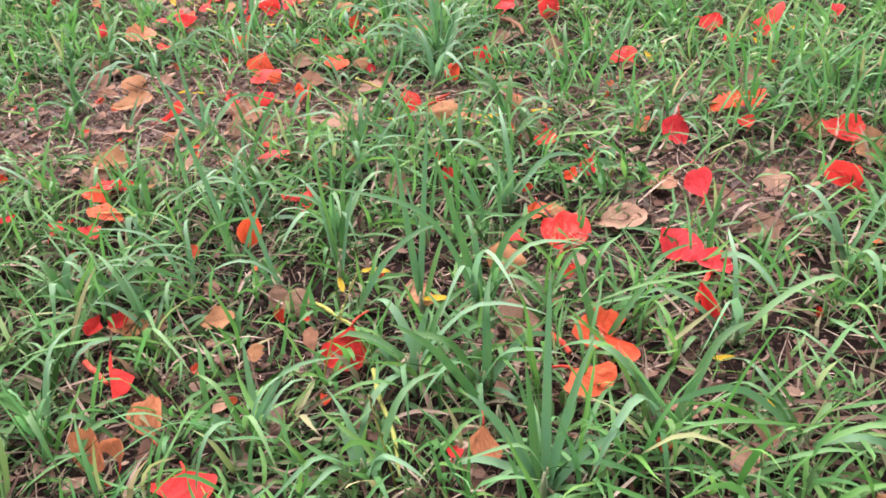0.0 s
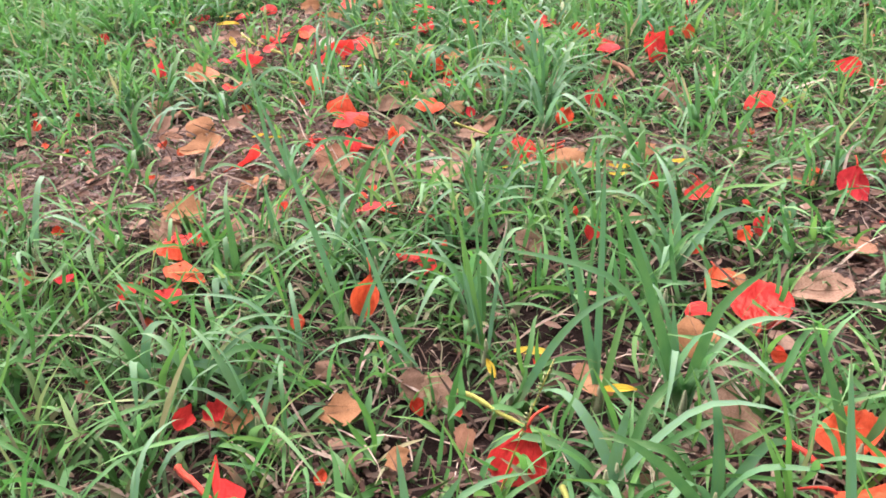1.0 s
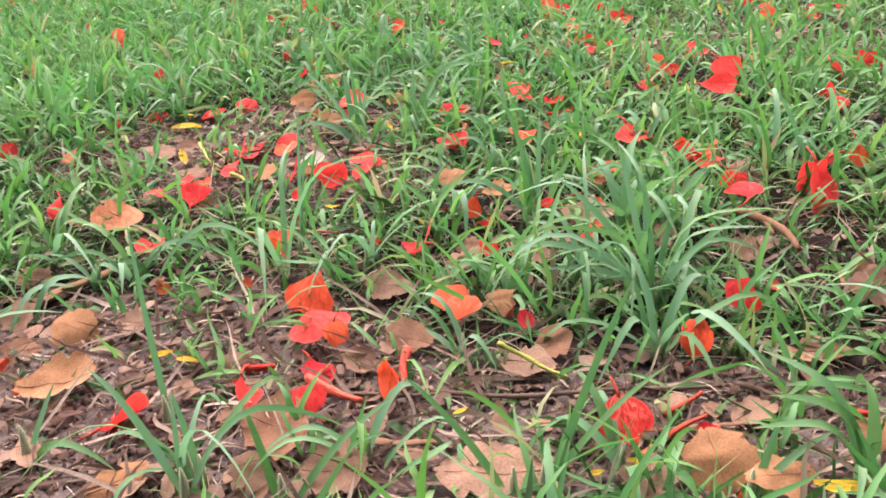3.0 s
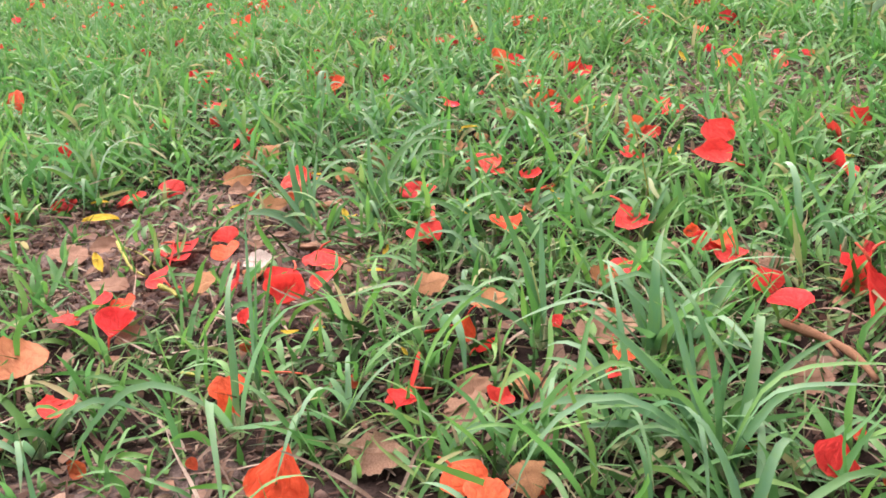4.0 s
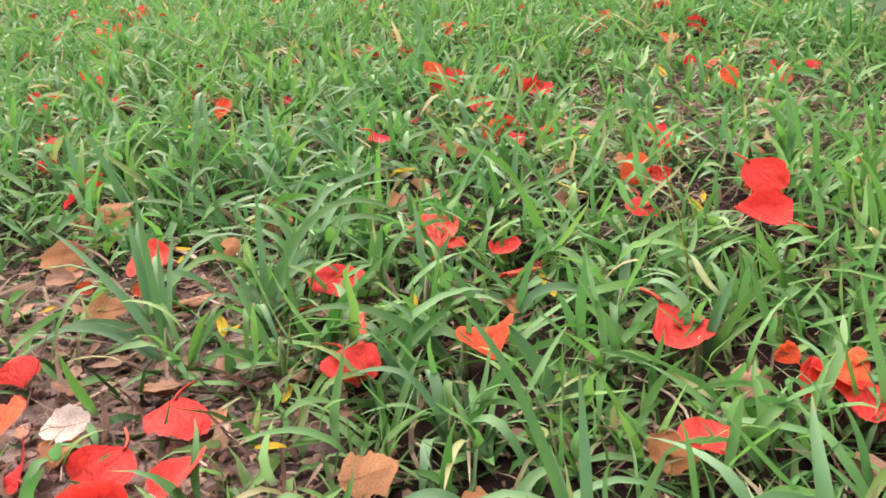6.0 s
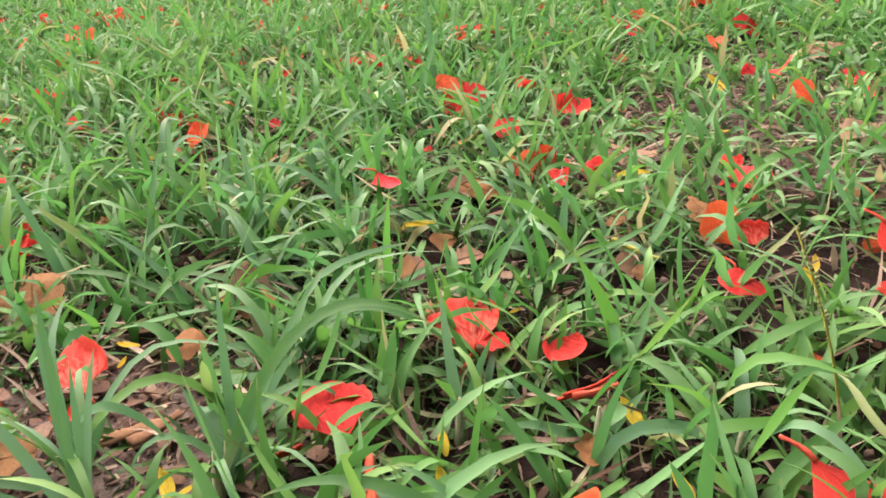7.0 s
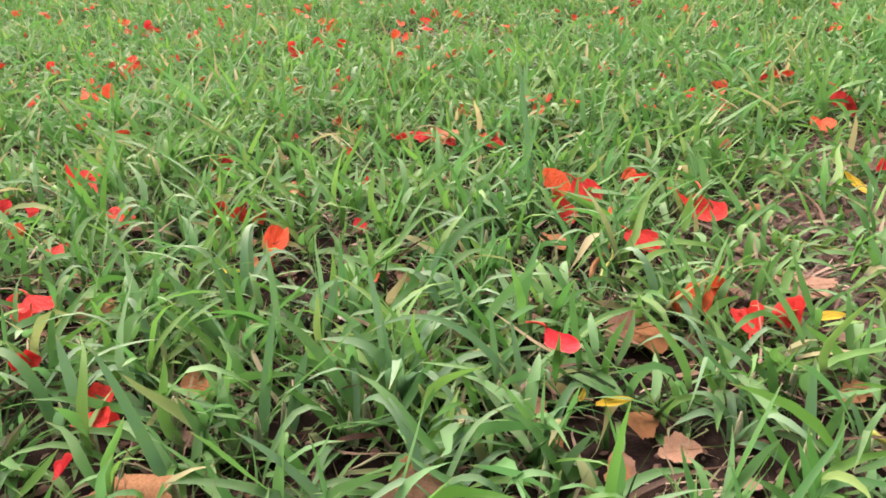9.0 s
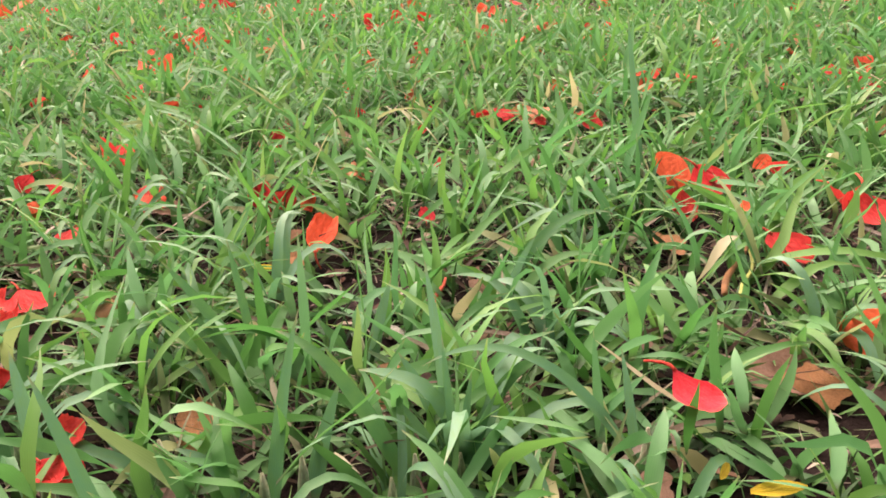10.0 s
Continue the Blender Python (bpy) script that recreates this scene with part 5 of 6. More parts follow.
long_blades(-0.287, 2.235, [(0.075, 0.048, 0.119, 0.05, 0.0104), (0.135, 0.026, 0.083, 0.45, 0.0104), (0.040, 0.031, 0.075, 0.02, 0.0080)])
long_blades(-0.142, 2.259, [(-0.002, 0.040, 0.088, 0.00, 0.0101), (0.028, 0.025, 0.060, 0.10, 0.0076)])
long_blades(-0.063, 2.085, [(-0.033, 0.030, 0.060, 0.05, 0.0166), (0.032, 0.014, 0.036, 0.10, 0.0127)])
long_blades(-0.126, 2.142, [(-0.127, 0.032, 0.047, 0.28, 0.0098), (-0.058, 0.031, 0.058, 0.20, 0.0077)])
long_blades(0.043, 2.115, [(0.072, 0.025, 0.068, 0.12, 0.0089), (0.071, 0.013, 0.043, 0.15, 0.0089), (0.041, 0.030, 0.073, 0.05, 0.0082), (0.025, 0.023, 0.055, 0.00, 0.0068)])
long_blades(-0.161, 2.103, [(-0.026, 0.025, 0.050, 0.05, 0.0130)])
long_blades(-0.063, 2.230, [(-0.056, 0.013, 0.017, 0.20, 0.0098), (0.034, 0.012, 0.033, 0.05, 0.0098)])
long_blades(-0.262, 2.174, [(-0.066, -0.007, 0.020, 0.30, 0.0087), (-0.033, 0.013, 0.022, 0.25, 0.0080)])
long_blades(-0.395, 2.564, [(0.023, 0.043, 0.102, 0.05, 0.0113), (-0.049, 0.023, 0.036, 0.20, 0.0104)])
long_blades(-0.291, 2.597, [(-0.030, 0.032, 0.063, 0.10, 0.0111), (-0.012, 0.052, 0.111, 0.05, 0.0093), (0.058, 0.019, 0.061, 0.30, 0.0102)])
long_blades(-0.230, 2.408, [(0.025, 0.024, 0.060, 0.05, 0.0127), (-0.015, 0.017, 0.033, 0.10, 0.0120), (0.039, 0.008, 0.030, 0.20, 0.0106)])
long_blades(-0.264, 2.355, [(0.138, -0.039, 0.020, 0.42, 0.0089)])
long_blades(-0.325, 2.457, [(-0.122, 0.034, 0.039, 0.15, 0.0098), (-0.074, 0.040, 0.068, 0.10, 0.0083)])
long_blades(-0.031, 2.461, [(0.017, 0.030, 0.073, 0.00, 0.0112), (-0.041, 0.015, 0.021, 0.20, 0.0112), (0.042, 0.017, 0.049, 0.10, 0.0096)])
long_blades(-0.316, 2.573, [(-0.070, 0.040, 0.091, 0.22, 0.0110), (-0.006, 0.026, 0.061, 0.00, 0.0092)])
long_blades(-0.351, 2.707, [(0.024, 0.027, 0.063, 0.00, 0.0124), (-0.029, 0.018, 0.040, 0.10, 0.0101)])
long_blades(-0.190, 2.581, [(-0.118, 0.029, 0.063, 0.35, 0.0081), (-0.007, 0.029, 0.067, 0.00, 0.0075)])
long_blades(-0.292, 2.573, [(-0.004, 0.036, 0.085, 0.00, 0.0080), (0.011, 0.028, 0.066, 0.05, 0.0074), (0.024, 0.023, 0.055, 0.10, 0.0074), (-0.031, 0.024, 0.055, 0.10, 0.0080)])
long_blades(-0.519, 2.590, [(-0.018, 0.036, 0.083, 0.05, 0.0157)])
long_blades(-0.376, 2.576, [(0.023, 0.026, 0.061, 0.02, 0.0123)])
long_blades(-0.459, 2.603, [(-0.063, 0.012, 0.025, 0.15, 0.0103)])
long_blades(-0.416, 2.696, [(-0.065, 0.038, 0.085, 0.05, 0.0114), (-0.049, 0.024, 0.055, 0.00, 0.0099), (-0.020, 0.042, 0.097, 0.05, 0.0084)])
long_blades(-0.216, 2.570, [(0.004, 0.016, 0.038, 0.00, 0.0098), (-0.022, 0.018, 0.040, 0.10, 0.0086)])
long_blades(-0.253, 2.757, [(0.079, 0.018, 0.047, 0.30, 0.0101), (0.034, 0.027, 0.064, 0.10, 0.0084)])
long_blades(-0.072, 3.045, [(0.000, 0.075, 0.175, 0.02, 0.0120)])
long_blades(-0.349, 1.823, [(0.002, 0.072, 0.162, 0.02, 0.0049), (0.027, 0.060, 0.138, 0.02, 0.0045), (0.010, 0.061, 0.139, 0.00, 0.0040)])
long_blades(-0.373, 2.255, [(-0.015, 0.043, 0.096, 0.00, 0.0129), (0.023, 0.019, 0.044, 0.05, 0.0100), (-0.089, -0.047, 0.020, 0.25, 0.0100)])
long_blades(-0.092, 1.900, [(-0.052, 0.068, 0.150, 0.22, 0.0090), (0.004, 0.053, 0.121, 0.00, 0.0090), (-0.125, 0.017, 0.029, 0.35, 0.0080), (0.046, 0.035, 0.081, 0.10, 0.0080), (-0.014, 0.038, 0.086, 0.05, 0.0090)])
long_blades(0.024, 1.868, [(-0.012, 0.041, 0.092, 0.02, 0.0096), (-0.029, 0.033, 0.073, 0.00, 0.0087), (0.022, 0.020, 0.047, 0.00, 0.0087), (-0.063, 0.034, 0.073, 0.20, 0.0087), (0.065, -0.045, 0.020, 0.30, 0.0087), (0.046, 0.021, 0.050, 0.10, 0.0087)])
long_blades(0.238, 2.030, [(-0.039, 0.047, 0.104, 0.10, 0.0082), (0.006, 0.021, 0.048, 0.00, 0.0082)])
long_blades(-0.280, 2.252, [(0.002, 0.048, 0.110, 0.00, 0.0100), (0.046, 0.028, 0.067, 0.10, 0.0100), (-0.027, 0.025, 0.054, 0.05, 0.0086)])
long_blades(0.014, 1.735, [(-0.091, 0.042, 0.110, 0.10, 0.0107), (-0.030, 0.063, 0.135, 0.00, 0.0096), (-0.171, -0.004, 0.038, 0.25, 0.0096), (-0.106, 0.001, 0.029, 0.15, 0.0096), (0.073, 0.031, 0.043, 0.20, 0.0085), (0.106, 0.046, 0.066, 0.15, 0.0085), (-0.049, 0.030, 0.073, 0.05, 0.0096), (0.026, 0.046, 0.087, 0.02, 0.0085)])
long_blades(-0.269, 1.453, [(0.079, 0.043, 0.067, 0.08, 0.0077), (-0.027, 0.031, 0.069, 0.10, 0.0077)])
long_blades(-0.338, 1.454, [(-0.068, 0.036, 0.091, 0.20, 0.0071), (-0.010, 0.035, 0.073, 0.05, 0.0071), (0.040, 0.031, 0.052, 0.20, 0.0063)])
long_blades(-0.383, 1.534, [(-0.030, 0.071, 0.152, 0.04, 0.0071)])
long_blades(-0.325, 1.299, [(-0.011, 0.038, 0.079, 0.03, 0.0086)])
long_blades(-0.250, 1.329, [(-0.001, 0.037, 0.076, 0.00, 0.0072), (0.057, 0.062, 0.109, 0.12, 0.0072), (-0.047, 0.032, 0.079, 0.15, 0.0064), (-0.031, 0.020, 0.049, 0.20, 0.0064)])
long_blades(-0.331, 1.469, [(-0.022, 0.030, 0.068, 0.05, 0.0074), (-0.043, 0.015, 0.043, 0.10, 0.0069)])
long_blades(-0.093, 1.385, [(-0.016, 0.031, 0.067, 0.05, 0.0059), (0.018, 0.044, 0.084, 0.05, 0.0059)])
long_blades(-0.035, 1.311, [(0.057, 0.045, 0.075, 0.08, 0.0104)])
long_blades(0.050, 1.340, [(0.003, 0.044, 0.087, 0.02, 0.0092), (-0.039, 0.030, 0.072, 0.10, 0.0076)])
long_blades(-0.057, 1.310, [(-0.002, 0.026, 0.054, 0.00, 0.0075)])
long_blades(0.163, 1.416, [(-0.047, 0.021, 0.056, 0.10, 0.0075)])
long_blades(-0.574, 1.568, [(-0.041, 0.029, 0.070, 0.10, 0.0092), (-0.023, 0.026, 0.058, 0.03, 0.0080)])
long_blades(-0.477, 1.494, [(0.092, -0.034, 0.020, 0.25, 0.0078), (0.021, 0.029, 0.053, 0.03, 0.0073)])
long_blades(-0.087, 1.311, [(-0.009, 0.041, 0.085, 0.00, 0.0068)])
long_blades(-0.200, 2.514, [(-0.019, 0.021, 0.044, 0.05, 0.0114)])
long_blades(-0.205, 2.475, [(0.039, 0.014, 0.038, 0.10, 0.0100)])
long_blades(0.003, 2.540, [(-0.066, 0.028, 0.054, 0.12, 0.0101)])
long_blades(-0.244, 2.821, [(0.094, 0.018, 0.057, 0.25, 0.0105)])
long_blades(-0.445, 2.506, [(-0.047, 0.050, 0.108, 0.12, 0.0103)])
long_blades(-0.251, 2.573, [(0.009, -0.076, 0.020, 0.20, 0.0104)])
long_blades(-0.113, 1.458, [(-0.075, 0.033, 0.087, 0.10, 0.0068)])
long_blades(-0.093, 1.466, [(0.069, 0.076, 0.136, 0.03, 0.0076), (0.089, 0.049, 0.076, 0.10, 0.0061)])
long_blades(0.038, 1.458, [(0.027, 0.032, 0.057, 0.05, 0.0080), (0.059, 0.028, 0.042, 0.15, 0.0073)])
long_blades(0.096, 1.579, [(-0.040, 0.016, 0.042, 0.15, 0.0078), (0.058, -0.020, 0.020, 0.25, 0.0087)])
long_blades(-0.081, 1.073, [(-0.028, 0.087, 0.167, 0.03, 0.0059), (-0.005, 0.093, 0.172, 0.00, 0.0042), (0.026, 0.067, 0.118, 0.05, 0.0050), (-0.020, 0.048, 0.092, 0.10, 0.0050)])
long_blades(0.080, 1.001, [(-0.047, 0.088, 0.171, 0.06, 0.0110), (-0.003, 0.048, 0.089, 0.00, 0.0095), (0.033, 0.037, 0.061, 0.10, 0.0073)])
long_blades(0.090, 1.143, [(-0.038, 0.050, 0.099, 0.08, 0.0090)])
long_blades(0.012, 1.141, [(0.029, 0.074, 0.132, 0.00, 0.0045), (-0.021, 0.038, 0.075, 0.05, 0.0054)])
long_blades(-0.209, 1.117, [(-0.093, 0.120, 0.239, 0.06, 0.0073), (-0.043, 0.047, 0.095, 0.03, 0.0073), (0.047, 0.051, 0.085, 0.10, 0.0063)])
long_blades(-0.146, 1.055, [(-0.050, 0.070, 0.139, 0.06, 0.0074), (-0.042, 0.027, 0.059, 0.10, 0.0074)])
long_blades(-0.060, 1.010, [(0.110, 0.056, 0.081, 0.25, 0.0084)])
long_blades(-0.281, 1.052, [(-0.089, 0.006, 0.028, 0.12, 0.0143)])
long_blades(0.127, 0.764, [(0.015, 0.110, 0.161, 0.00, 0.0101), (-0.027, 0.040, 0.063, 0.10, 0.0101), (0.049, 0.078, 0.109, 0.08, 0.0101), (0.074, 0.035, 0.042, 0.20, 0.0092), (-0.009, 0.066, 0.098, 0.00, 0.0101), (-0.060, 0.048, 0.078, 0.20, 0.0101)])
long_blades(0.014, 1.014, [(-0.023, 0.108, 0.162, 0.02, 0.0097), (0.016, 0.128, 0.187, 0.00, 0.0085), (0.031, 0.056, 0.078, 0.05, 0.0085)])
long_blades(-0.087, 1.104, [(0.015, 0.101, 0.146, 0.00, 0.0079), (-0.014, 0.044, 0.066, 0.05, 0.0079)])
long_blades(0.092, 0.845, [(-0.094, 0.052, 0.088, 0.20, 0.0101)])
long_blades(-0.129, 0.853, [(-0.010, 0.048, 0.072, 0.00, 0.0094), (0.036, 0.038, 0.051, 0.10, 0.0094)])
long_blades(0.324, 1.087, [(0.058, -0.122, 0.020, 0.35, 0.0088), (-0.093, 0.020, 0.041, 0.20, 0.0076), (0.035, 0.062, 0.086, 0.05, 0.0076)])
long_blades(0.193, 0.934, [(-0.023, 0.065, 0.098, 0.05, 0.0099), (0.070, 0.055, 0.073, 0.15, 0.0088)])
long_blades(0.006, 0.911, [(0.025, 0.044, 0.061, 0.05, 0.0120), (-0.031, 0.023, 0.038, 0.10, 0.0099)])

stem("red", (-0.069, 2.259, 0.022), (-0.039, 2.264, 0.022), .0025, 0.03)
stem("red", (-0.203, 2.154, 0.022), (-0.198, 2.228, 0.022), .004, 0.04)
stem("straw", (-0.441, 2.525, 0.008), (-0.475, 2.553, 0.008), .002, 0.07)
stem("red", (-0.159, 1.342, 0.022), (-0.137, 1.319, 0.022), .0015, -0.05)
stem("red", (-0.305, 2.757, 0.022), (-0.288, 2.806, 0.022), .002, 0.03)
stem("red", (-0.053, 1.937, 0.022), (-0.037, 1.951, 0.022), .0012, 0.05)
stem("yellow", (0.020, 2.468, 0.022), (0.047, 2.427, 0.022), .0022, 0.07)
stem("bark", (-0.321, 1.982, 0.008), (-0.274, 1.978, 0.008), .003, -0.03)
stem("red", (-0.075, 2.262, 0.022), (-0.034, 2.278, 0.022), .0012, 0.06)
stem("bark", (-0.368, 2.288, 0.008), (-0.324, 2.305, 0.008), .006, -0.07)
stem("red", (0.145, 0.950, 0.022), (0.164, 0.922, 0.022), .0035, -0.06)
stem("red", (-0.027, 1.485, 0.022), (0.024, 1.529, 0.022), .0022, -0.03)
stem("red", (-0.318, 0.933, 0.022), (-0.280, 0.897, 0.022), .003, 0.01)
stem("bark", (-0.424, 1.430, 0.008), (-0.382, 1.425, 0.008), .004, -0.07)
stem("bark", (-0.224, 1.517, 0.008), (-0.167, 1.517, 0.008), .004, 0.03)
stem("red", (-0.361, 1.862, 0.022), (-0.310, 1.849, 0.022), .0013, 0.01)
stem("red", (0.076, 1.839, 0.022), (0.093, 1.858, 0.022), .0012, 0.03)
stem("straw", (-0.179, 1.576, 0.008), (0.053, 1.589, 0.008), .002, 0.03)
stem("yellow", (-0.499, 2.048, 0.022), (-0.471, 2.020, 0.022), .003, -0.06)
stem("straw", (0.058, 1.588, 0.008), (0.097, 1.555, 0.008), .0025, -0.07)
stem("yellow", (-0.025, 0.907, 0.022), (0.014, 0.775, 0.022), .0024, -0.01)
stem("straw", (-0.305, 1.571, 0.008), (-0.173, 1.575, 0.008), .0022, 0.01)
stem("twig", (0.119, 1.885, 0.022), (0.159, 1.785, 0.022), .0045, -0.06)
stem("yellow", (-0.126, 1.622, 0.022), (-0.072, 1.577, 0.022), .0022, 0.02)
stem("straw", (-0.435, 1.578, 0.008), (-0.364, 1.614, 0.008), .002, -0.02)
stem("amberbark", (0.096, 2.750, 0.008), (0.125, 2.687, 0.008), .008, 0.00)
stem("bark", (0.057, 2.781, 0.008), (0.095, 2.748, 0.008), .005, -0.06)
stem("amber", (-0.087, 2.750, 0.022), (-0.019, 2.864, 0.022), .0025, -0.02)
stem("yellow", (-0.102, 1.018, 0.022), (-0.049, 0.971, 0.022), .0024, -0.01)
stem("red", (0.331, 1.056, 0.022), (0.295, 0.981, 0.022), .003, 0.06)
stem("yellow", (0.139, 2.823, 0.022), (0.186, 2.762, 0.022), .0018, 0.03)
stem("bark", (-0.600, 1.724, 0.009), (-0.548, 1.798, 0.009), .009, -0.01)
stem("twig", (0.135, 1.873, 0.022), (0.145, 1.823, 0.022), .003, 0.03)
stem("straw", (0.186, 3.026, 0.008), (0.172, 2.931, 0.008), .0025, -0.01)
stem("yellow", (-0.591, 2.183, 0.022), (-0.523, 2.075, 0.022), .002, 0.05)
stem("straw", (-0.389, 1.250, 0.008), (-0.290, 1.194, 0.008), .0018, 0.04)
stem("bark", (-0.051, 1.535, 0.008), (0.055, 1.538, 0.008), .0025, 0.04)
stem("straw", (0.208, 3.076, 0.008), (0.187, 2.906, 0.008), .0025, 0.04)
stem("straw", (-0.468, 1.668, 0.008), (-0.390, 1.609, 0.008), .002, 0.00)
stem("straw", (-0.725, 1.583, 0.008), (-0.664, 1.579, 0.008), .002, -0.05)
stem("red", (-0.206, 1.627, 0.014), (-0.200, 1.569, 0.014), 0.0038, 0.02)
stem("red", (-0.281, 1.584, 0.016), (-0.231, 1.553, 0.016), 0.0036, 0.05)
stem("red", (0.013, 1.508, 0.012), (0.033, 1.528, 0.012), 0.004, 0.02)
stem("red", (-0.342, 1.603, 0.01), (-0.316, 1.609, 0.01), 0.0036, 0.03)
stem("red", (-0.004, 1.544, 0.012), (0.029, 1.571, 0.012), 0.0024, 0.05)
stem("red", (0.119, 1.544, 0.012), (0.141, 1.539, 0.012), 0.0036, 0.02)
stem("yellow", (-0.600, 2.203, 0.01), (-0.507, 2.088, 0.01), 0.0012, -0.05)
stem("yellow", (-0.429, 1.883, 0.012), (-0.387, 1.866, 0.012), 0.0018, 0.04)
stem("red", (-0.204, 1.918, 0.014), (-0.174, 1.929, 0.014), 0.0016, 0.02)
stem("yellow", (-0.086, 2.724, 0.03), (-0.038, 2.827, 0.03), 0.0018, 0.03)
stem("red", (-0.079, 2.261, 0.02), (-0.034, 2.275, 0.02), 0.0014, 0.04)
stem("bark", (-0.346, 2.282, 0.01), (-0.320, 2.311, 0.01), 0.0055, 0.03)
stem("straw", (-0.351, 2.205, 0.01), (-0.334, 2.134, 0.01), 0.0022, 0.04)
stem("straw", (-0.326, 2.151, 0.01), (-0.293, 2.142, 0.01), 0.0018, 0.05)
stem("straw", (-0.292, 2.140, 0.012), (-0.271, 2.157, 0.012), 0.0018, -0.06)
stem("red", (-0.255, 2.251, 0.012), (-0.238, 2.258, 0.012), 0.0026, 0.02)
stem("bark", (-0.361, 2.159, 0.01), (-0.337, 2.148, 0.01), 0.006, 0.02)
stem("straw", (0.380, 2.692, 0.02), (0.357, 2.528, 0.02), 0.0016, 0.05)
stem("straw", (-0.170, 1.973, 0.012), (-0.130, 1.987, 0.012), 0.0014, 0.03)

seed_stalk(0.006, 0.783, 0.089, -10)
seed_stalk(-0.074, 0.893, 0.134, 20)
seed_stalk(0.076, 2.207, 0.133, -10)
seed_stalk(-0.317, 3.238, 0.090, 10)

broadleaf_weed(-0.150, 0.833, 0.034, 5, 203)
broadleaf_weed(0.246, 1.276, 0.047, 5, 357)
broadleaf_weed(0.686, 3.068, 0.108, 4, 472)
broadleaf_weed(0.732, 3.050, 0.176, 6, 473)
broadleaf_weed(0.844, 3.104, 0.084, 4, 475)

clover(-0.193, 2.362, 15)
clover(-0.205, 2.385, 21)
clover(-0.282, 2.329, 133)
clover(-0.199, 2.399, 172)


# ---- further petals, leaves and leaflets strewn over the lawn ----
def strew(count, y0, y1, make, clear):
    done = 0
    while done < count:
        y = y0 + (y1 - y0) * rng.random() ** 1.1
        x = rng.uniform(-1, 1) * (0.55 + 0.40 * (y - 0.3)) - 0.15
        if rng.random() < (clear * (1 - bare(x, y)) if clear >= 0 else bare(x, y)):
            continue
        done += 1
        make(x, y)


strew(70, 4.0, 6.4, lambda x, y: petal(x, y, 0.04 + ground_z(x, y), rng.uniform(0.028, 0.055), rng.uniform(5, 55), rng.uniform(-180, 180), rng.choice(["r", "r", "o", "k"])), 0.0)
strew(70, 0.5, 2.35, lambda x, y: dry_leaf(x, y, 0.009 + ground_z(x, y), rng.uniform(0.02, 0.045), rng.uniform(-8, 12), rng.uniform(-180, 180), rng.choice(["b", "b", "b", "a"]), rng.uniform(0.5, 1.0)), 0.62)
strew(60, 2.6, 5.8, lambda x, y: dry_leaf(x, y, 0.014 + ground_z(x, y), rng.uniform(0.03, 0.045), rng.uniform(0, 25), rng.uniform(-180, 180), rng.choice(["b", "a"]), rng.uniform(0.5, 1.0)), 0.0)


def petal_scraps(count, y0, y1, lo, hi, lift):
    """Many small petals joined, too many to count."""
    v, f, uv, made = [], [], [], 0
    while made < count:
        y = y0 + (y1 - y0) * rng.random()
        x = rng.uniform(-1, 1) * (0.55 + 0.42 * (y - 0.3)) - 0.15
        made += 1
        m = pose(x, y, ground_z(x, y) + rng.uniform(0.006, lift), rng.uniform(-10, 60), rng.uniform(-30, 30), rng.uniform(-60, 60)) @ pose(0, 0, 0, 0, 0, rng.uniform(0, 360)) @ Matrix.Diagonal((*[rng.uniform(lo, hi)] * 3, 1))
        ph, n = rng.uniform(0, 6.283, 3), len(v)
        for i in range(6):
            for j in range(6):
                q, u = i / 5, 2 * j / 5 - 1
                half = 0.45 * (0.15 + 0.85 * math.sin(q * 1.6)) * (1 - 0.15 * q ** 4)
                v.append(m @ Vector((half * u, -0.5 + q * (0.7 + 0.3 * math.sqrt(1 - 0.9 * u * u)), 0.25 * u * u * math.sin(ph[0]) + 0.3 * (q - 0.4) ** 2 + 0.05 * math.sin(6 * u + ph[1]))))
                uv.append((j / 5, q))
        f += [(n + i * 6 + j, n + i * 6 + j + 1, n + i * 6 + j + 7, n + i * 6 + j + 6) for i in range(5) for j in range(5)]
    tagged(new("petal_scraps", big_mesh("petal_scraps", np.array(v), np.array(f), np.array(uv), scrap_mat)), "many small red and orange petal scraps in the grass", "petals", kind="stuff")


petal_scraps(150, 0.6, 2.5, 0.008, 0.018, 0.025)
petal_scraps(820, 3.3, 6.4, 0.016, 0.036, 0.05)

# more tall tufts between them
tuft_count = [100]


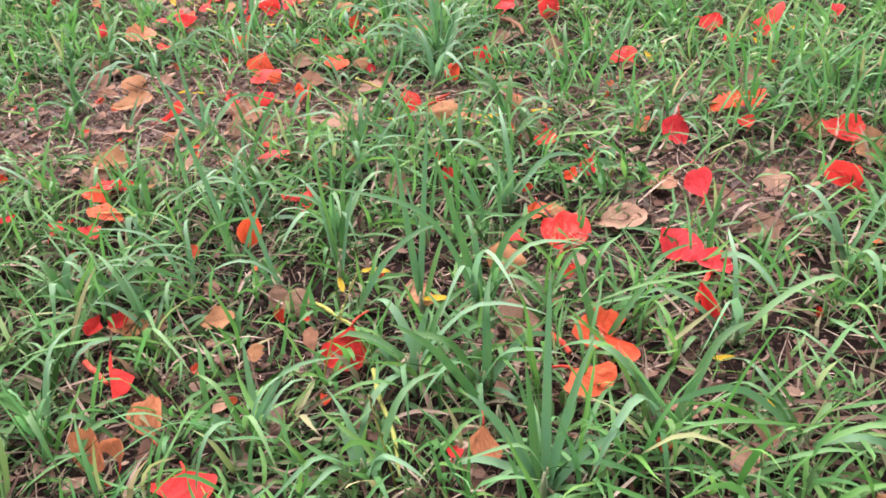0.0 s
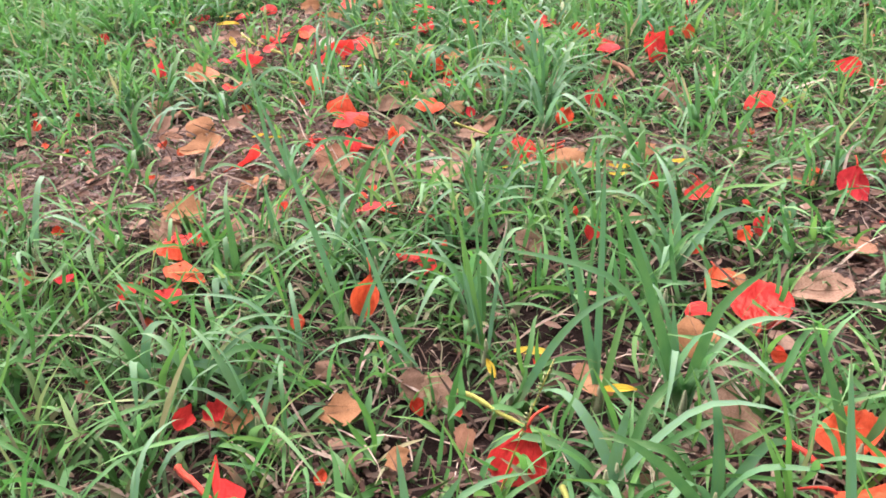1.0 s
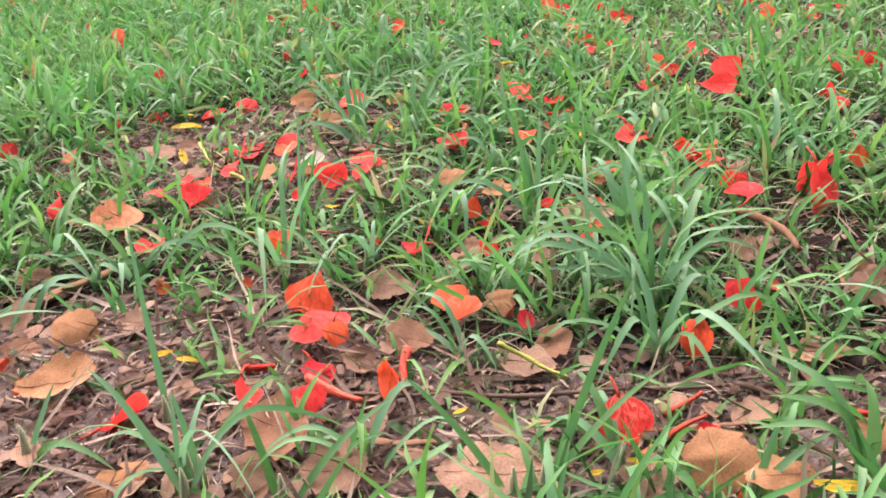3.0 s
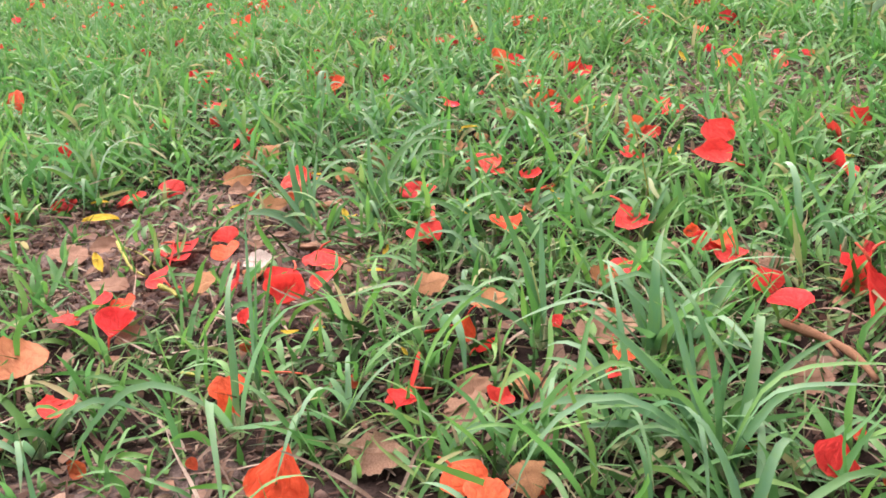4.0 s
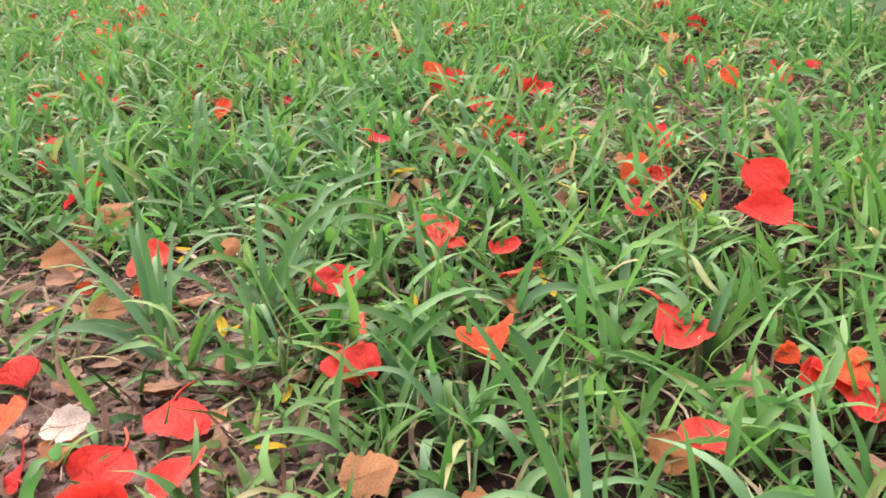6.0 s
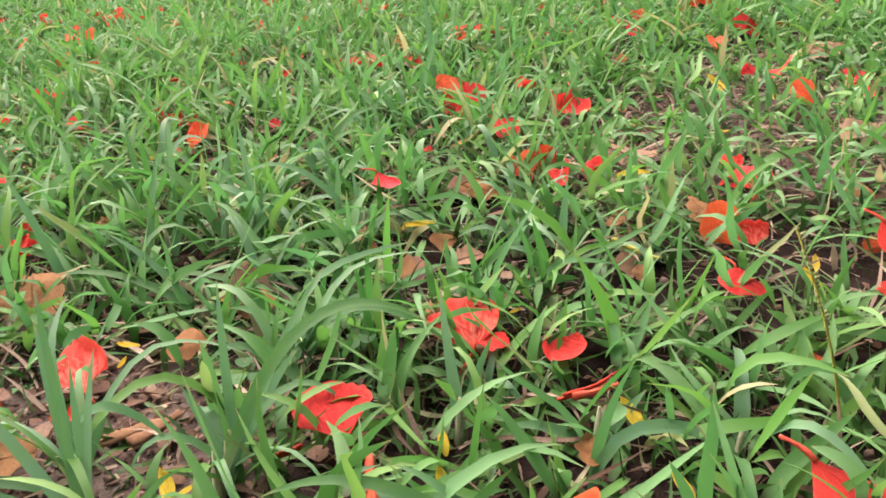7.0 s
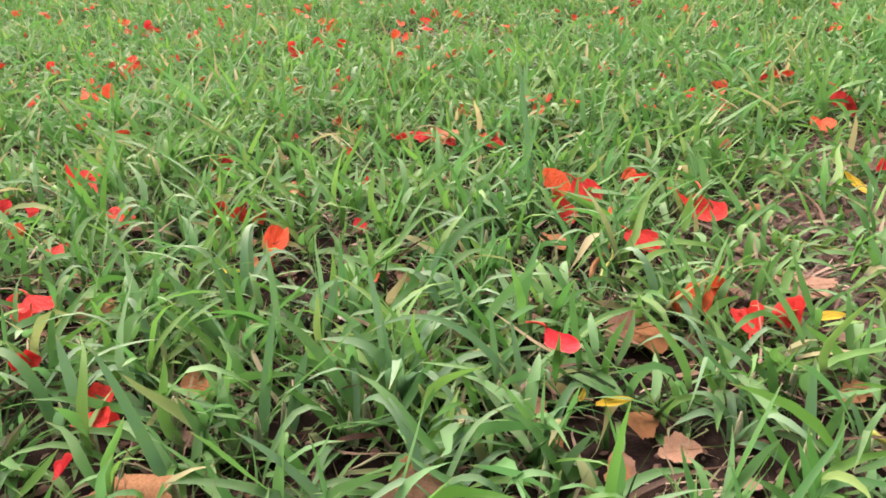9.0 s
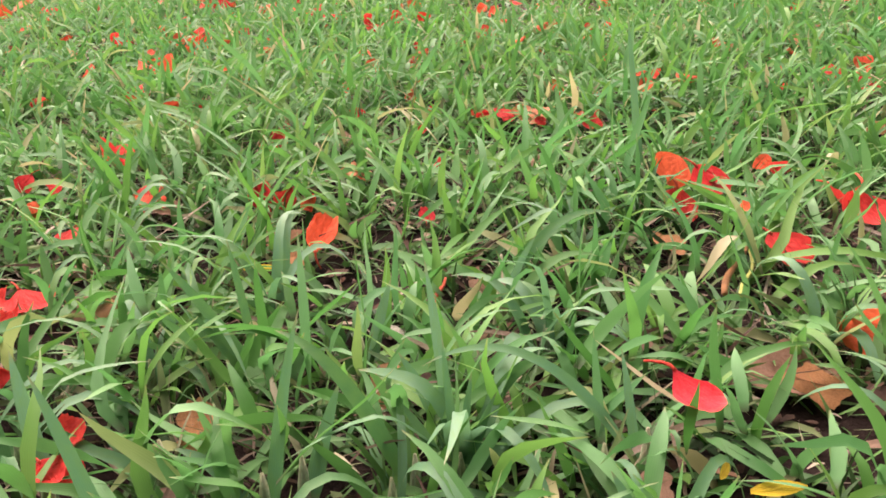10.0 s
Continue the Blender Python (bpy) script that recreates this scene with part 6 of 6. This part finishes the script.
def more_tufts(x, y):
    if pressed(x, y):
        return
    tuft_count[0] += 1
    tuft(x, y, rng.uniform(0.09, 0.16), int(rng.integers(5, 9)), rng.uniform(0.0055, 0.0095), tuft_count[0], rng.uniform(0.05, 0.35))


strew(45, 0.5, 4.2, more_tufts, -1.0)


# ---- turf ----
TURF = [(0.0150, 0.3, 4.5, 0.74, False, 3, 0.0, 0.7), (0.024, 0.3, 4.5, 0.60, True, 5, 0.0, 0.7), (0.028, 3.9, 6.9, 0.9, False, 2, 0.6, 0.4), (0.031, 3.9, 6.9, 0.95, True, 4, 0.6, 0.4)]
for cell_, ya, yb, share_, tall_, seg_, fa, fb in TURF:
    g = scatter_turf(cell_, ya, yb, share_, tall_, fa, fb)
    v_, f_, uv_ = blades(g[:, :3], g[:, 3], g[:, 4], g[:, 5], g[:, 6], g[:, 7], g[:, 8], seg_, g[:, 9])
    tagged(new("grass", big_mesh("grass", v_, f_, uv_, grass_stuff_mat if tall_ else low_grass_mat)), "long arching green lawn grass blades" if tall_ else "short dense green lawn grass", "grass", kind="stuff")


def outer_turf(count):
    """The lawn goes on beside and behind the walk, thinner to the outside."""
    rows = []
    while len(rows) < count:
        x, y = rng.normal(-0.3, 1.9), rng.normal(3.0, 2.2)
        if in_reach(x, y) and 0.3 < y < 6.7 or math.hypot(x + 0.3, y - 3.4) > 6.0:
            continue
        for j in range(3):
            rows.append((x + rng.normal(0, 0.012), y + rng.normal(0, 0.012), -0.004, rng.uniform(0, 6.283), rng.uniform(0.05, 0.12), rng.uniform(0.005, 0.010),
                         abs(rng.normal(0.5, 0.4)), rng.uniform(0.3, 1.6), rng.normal(0, 0.8), rng.normal(0, 0.2)))
    return np.array(rows)


g = outer_turf(20000)
v_, f_, uv_ = blades(g[:, :3], g[:, 3], g[:, 4], g[:, 5], g[:, 6], g[:, 7], g[:, 8], 2, g[:, 9])
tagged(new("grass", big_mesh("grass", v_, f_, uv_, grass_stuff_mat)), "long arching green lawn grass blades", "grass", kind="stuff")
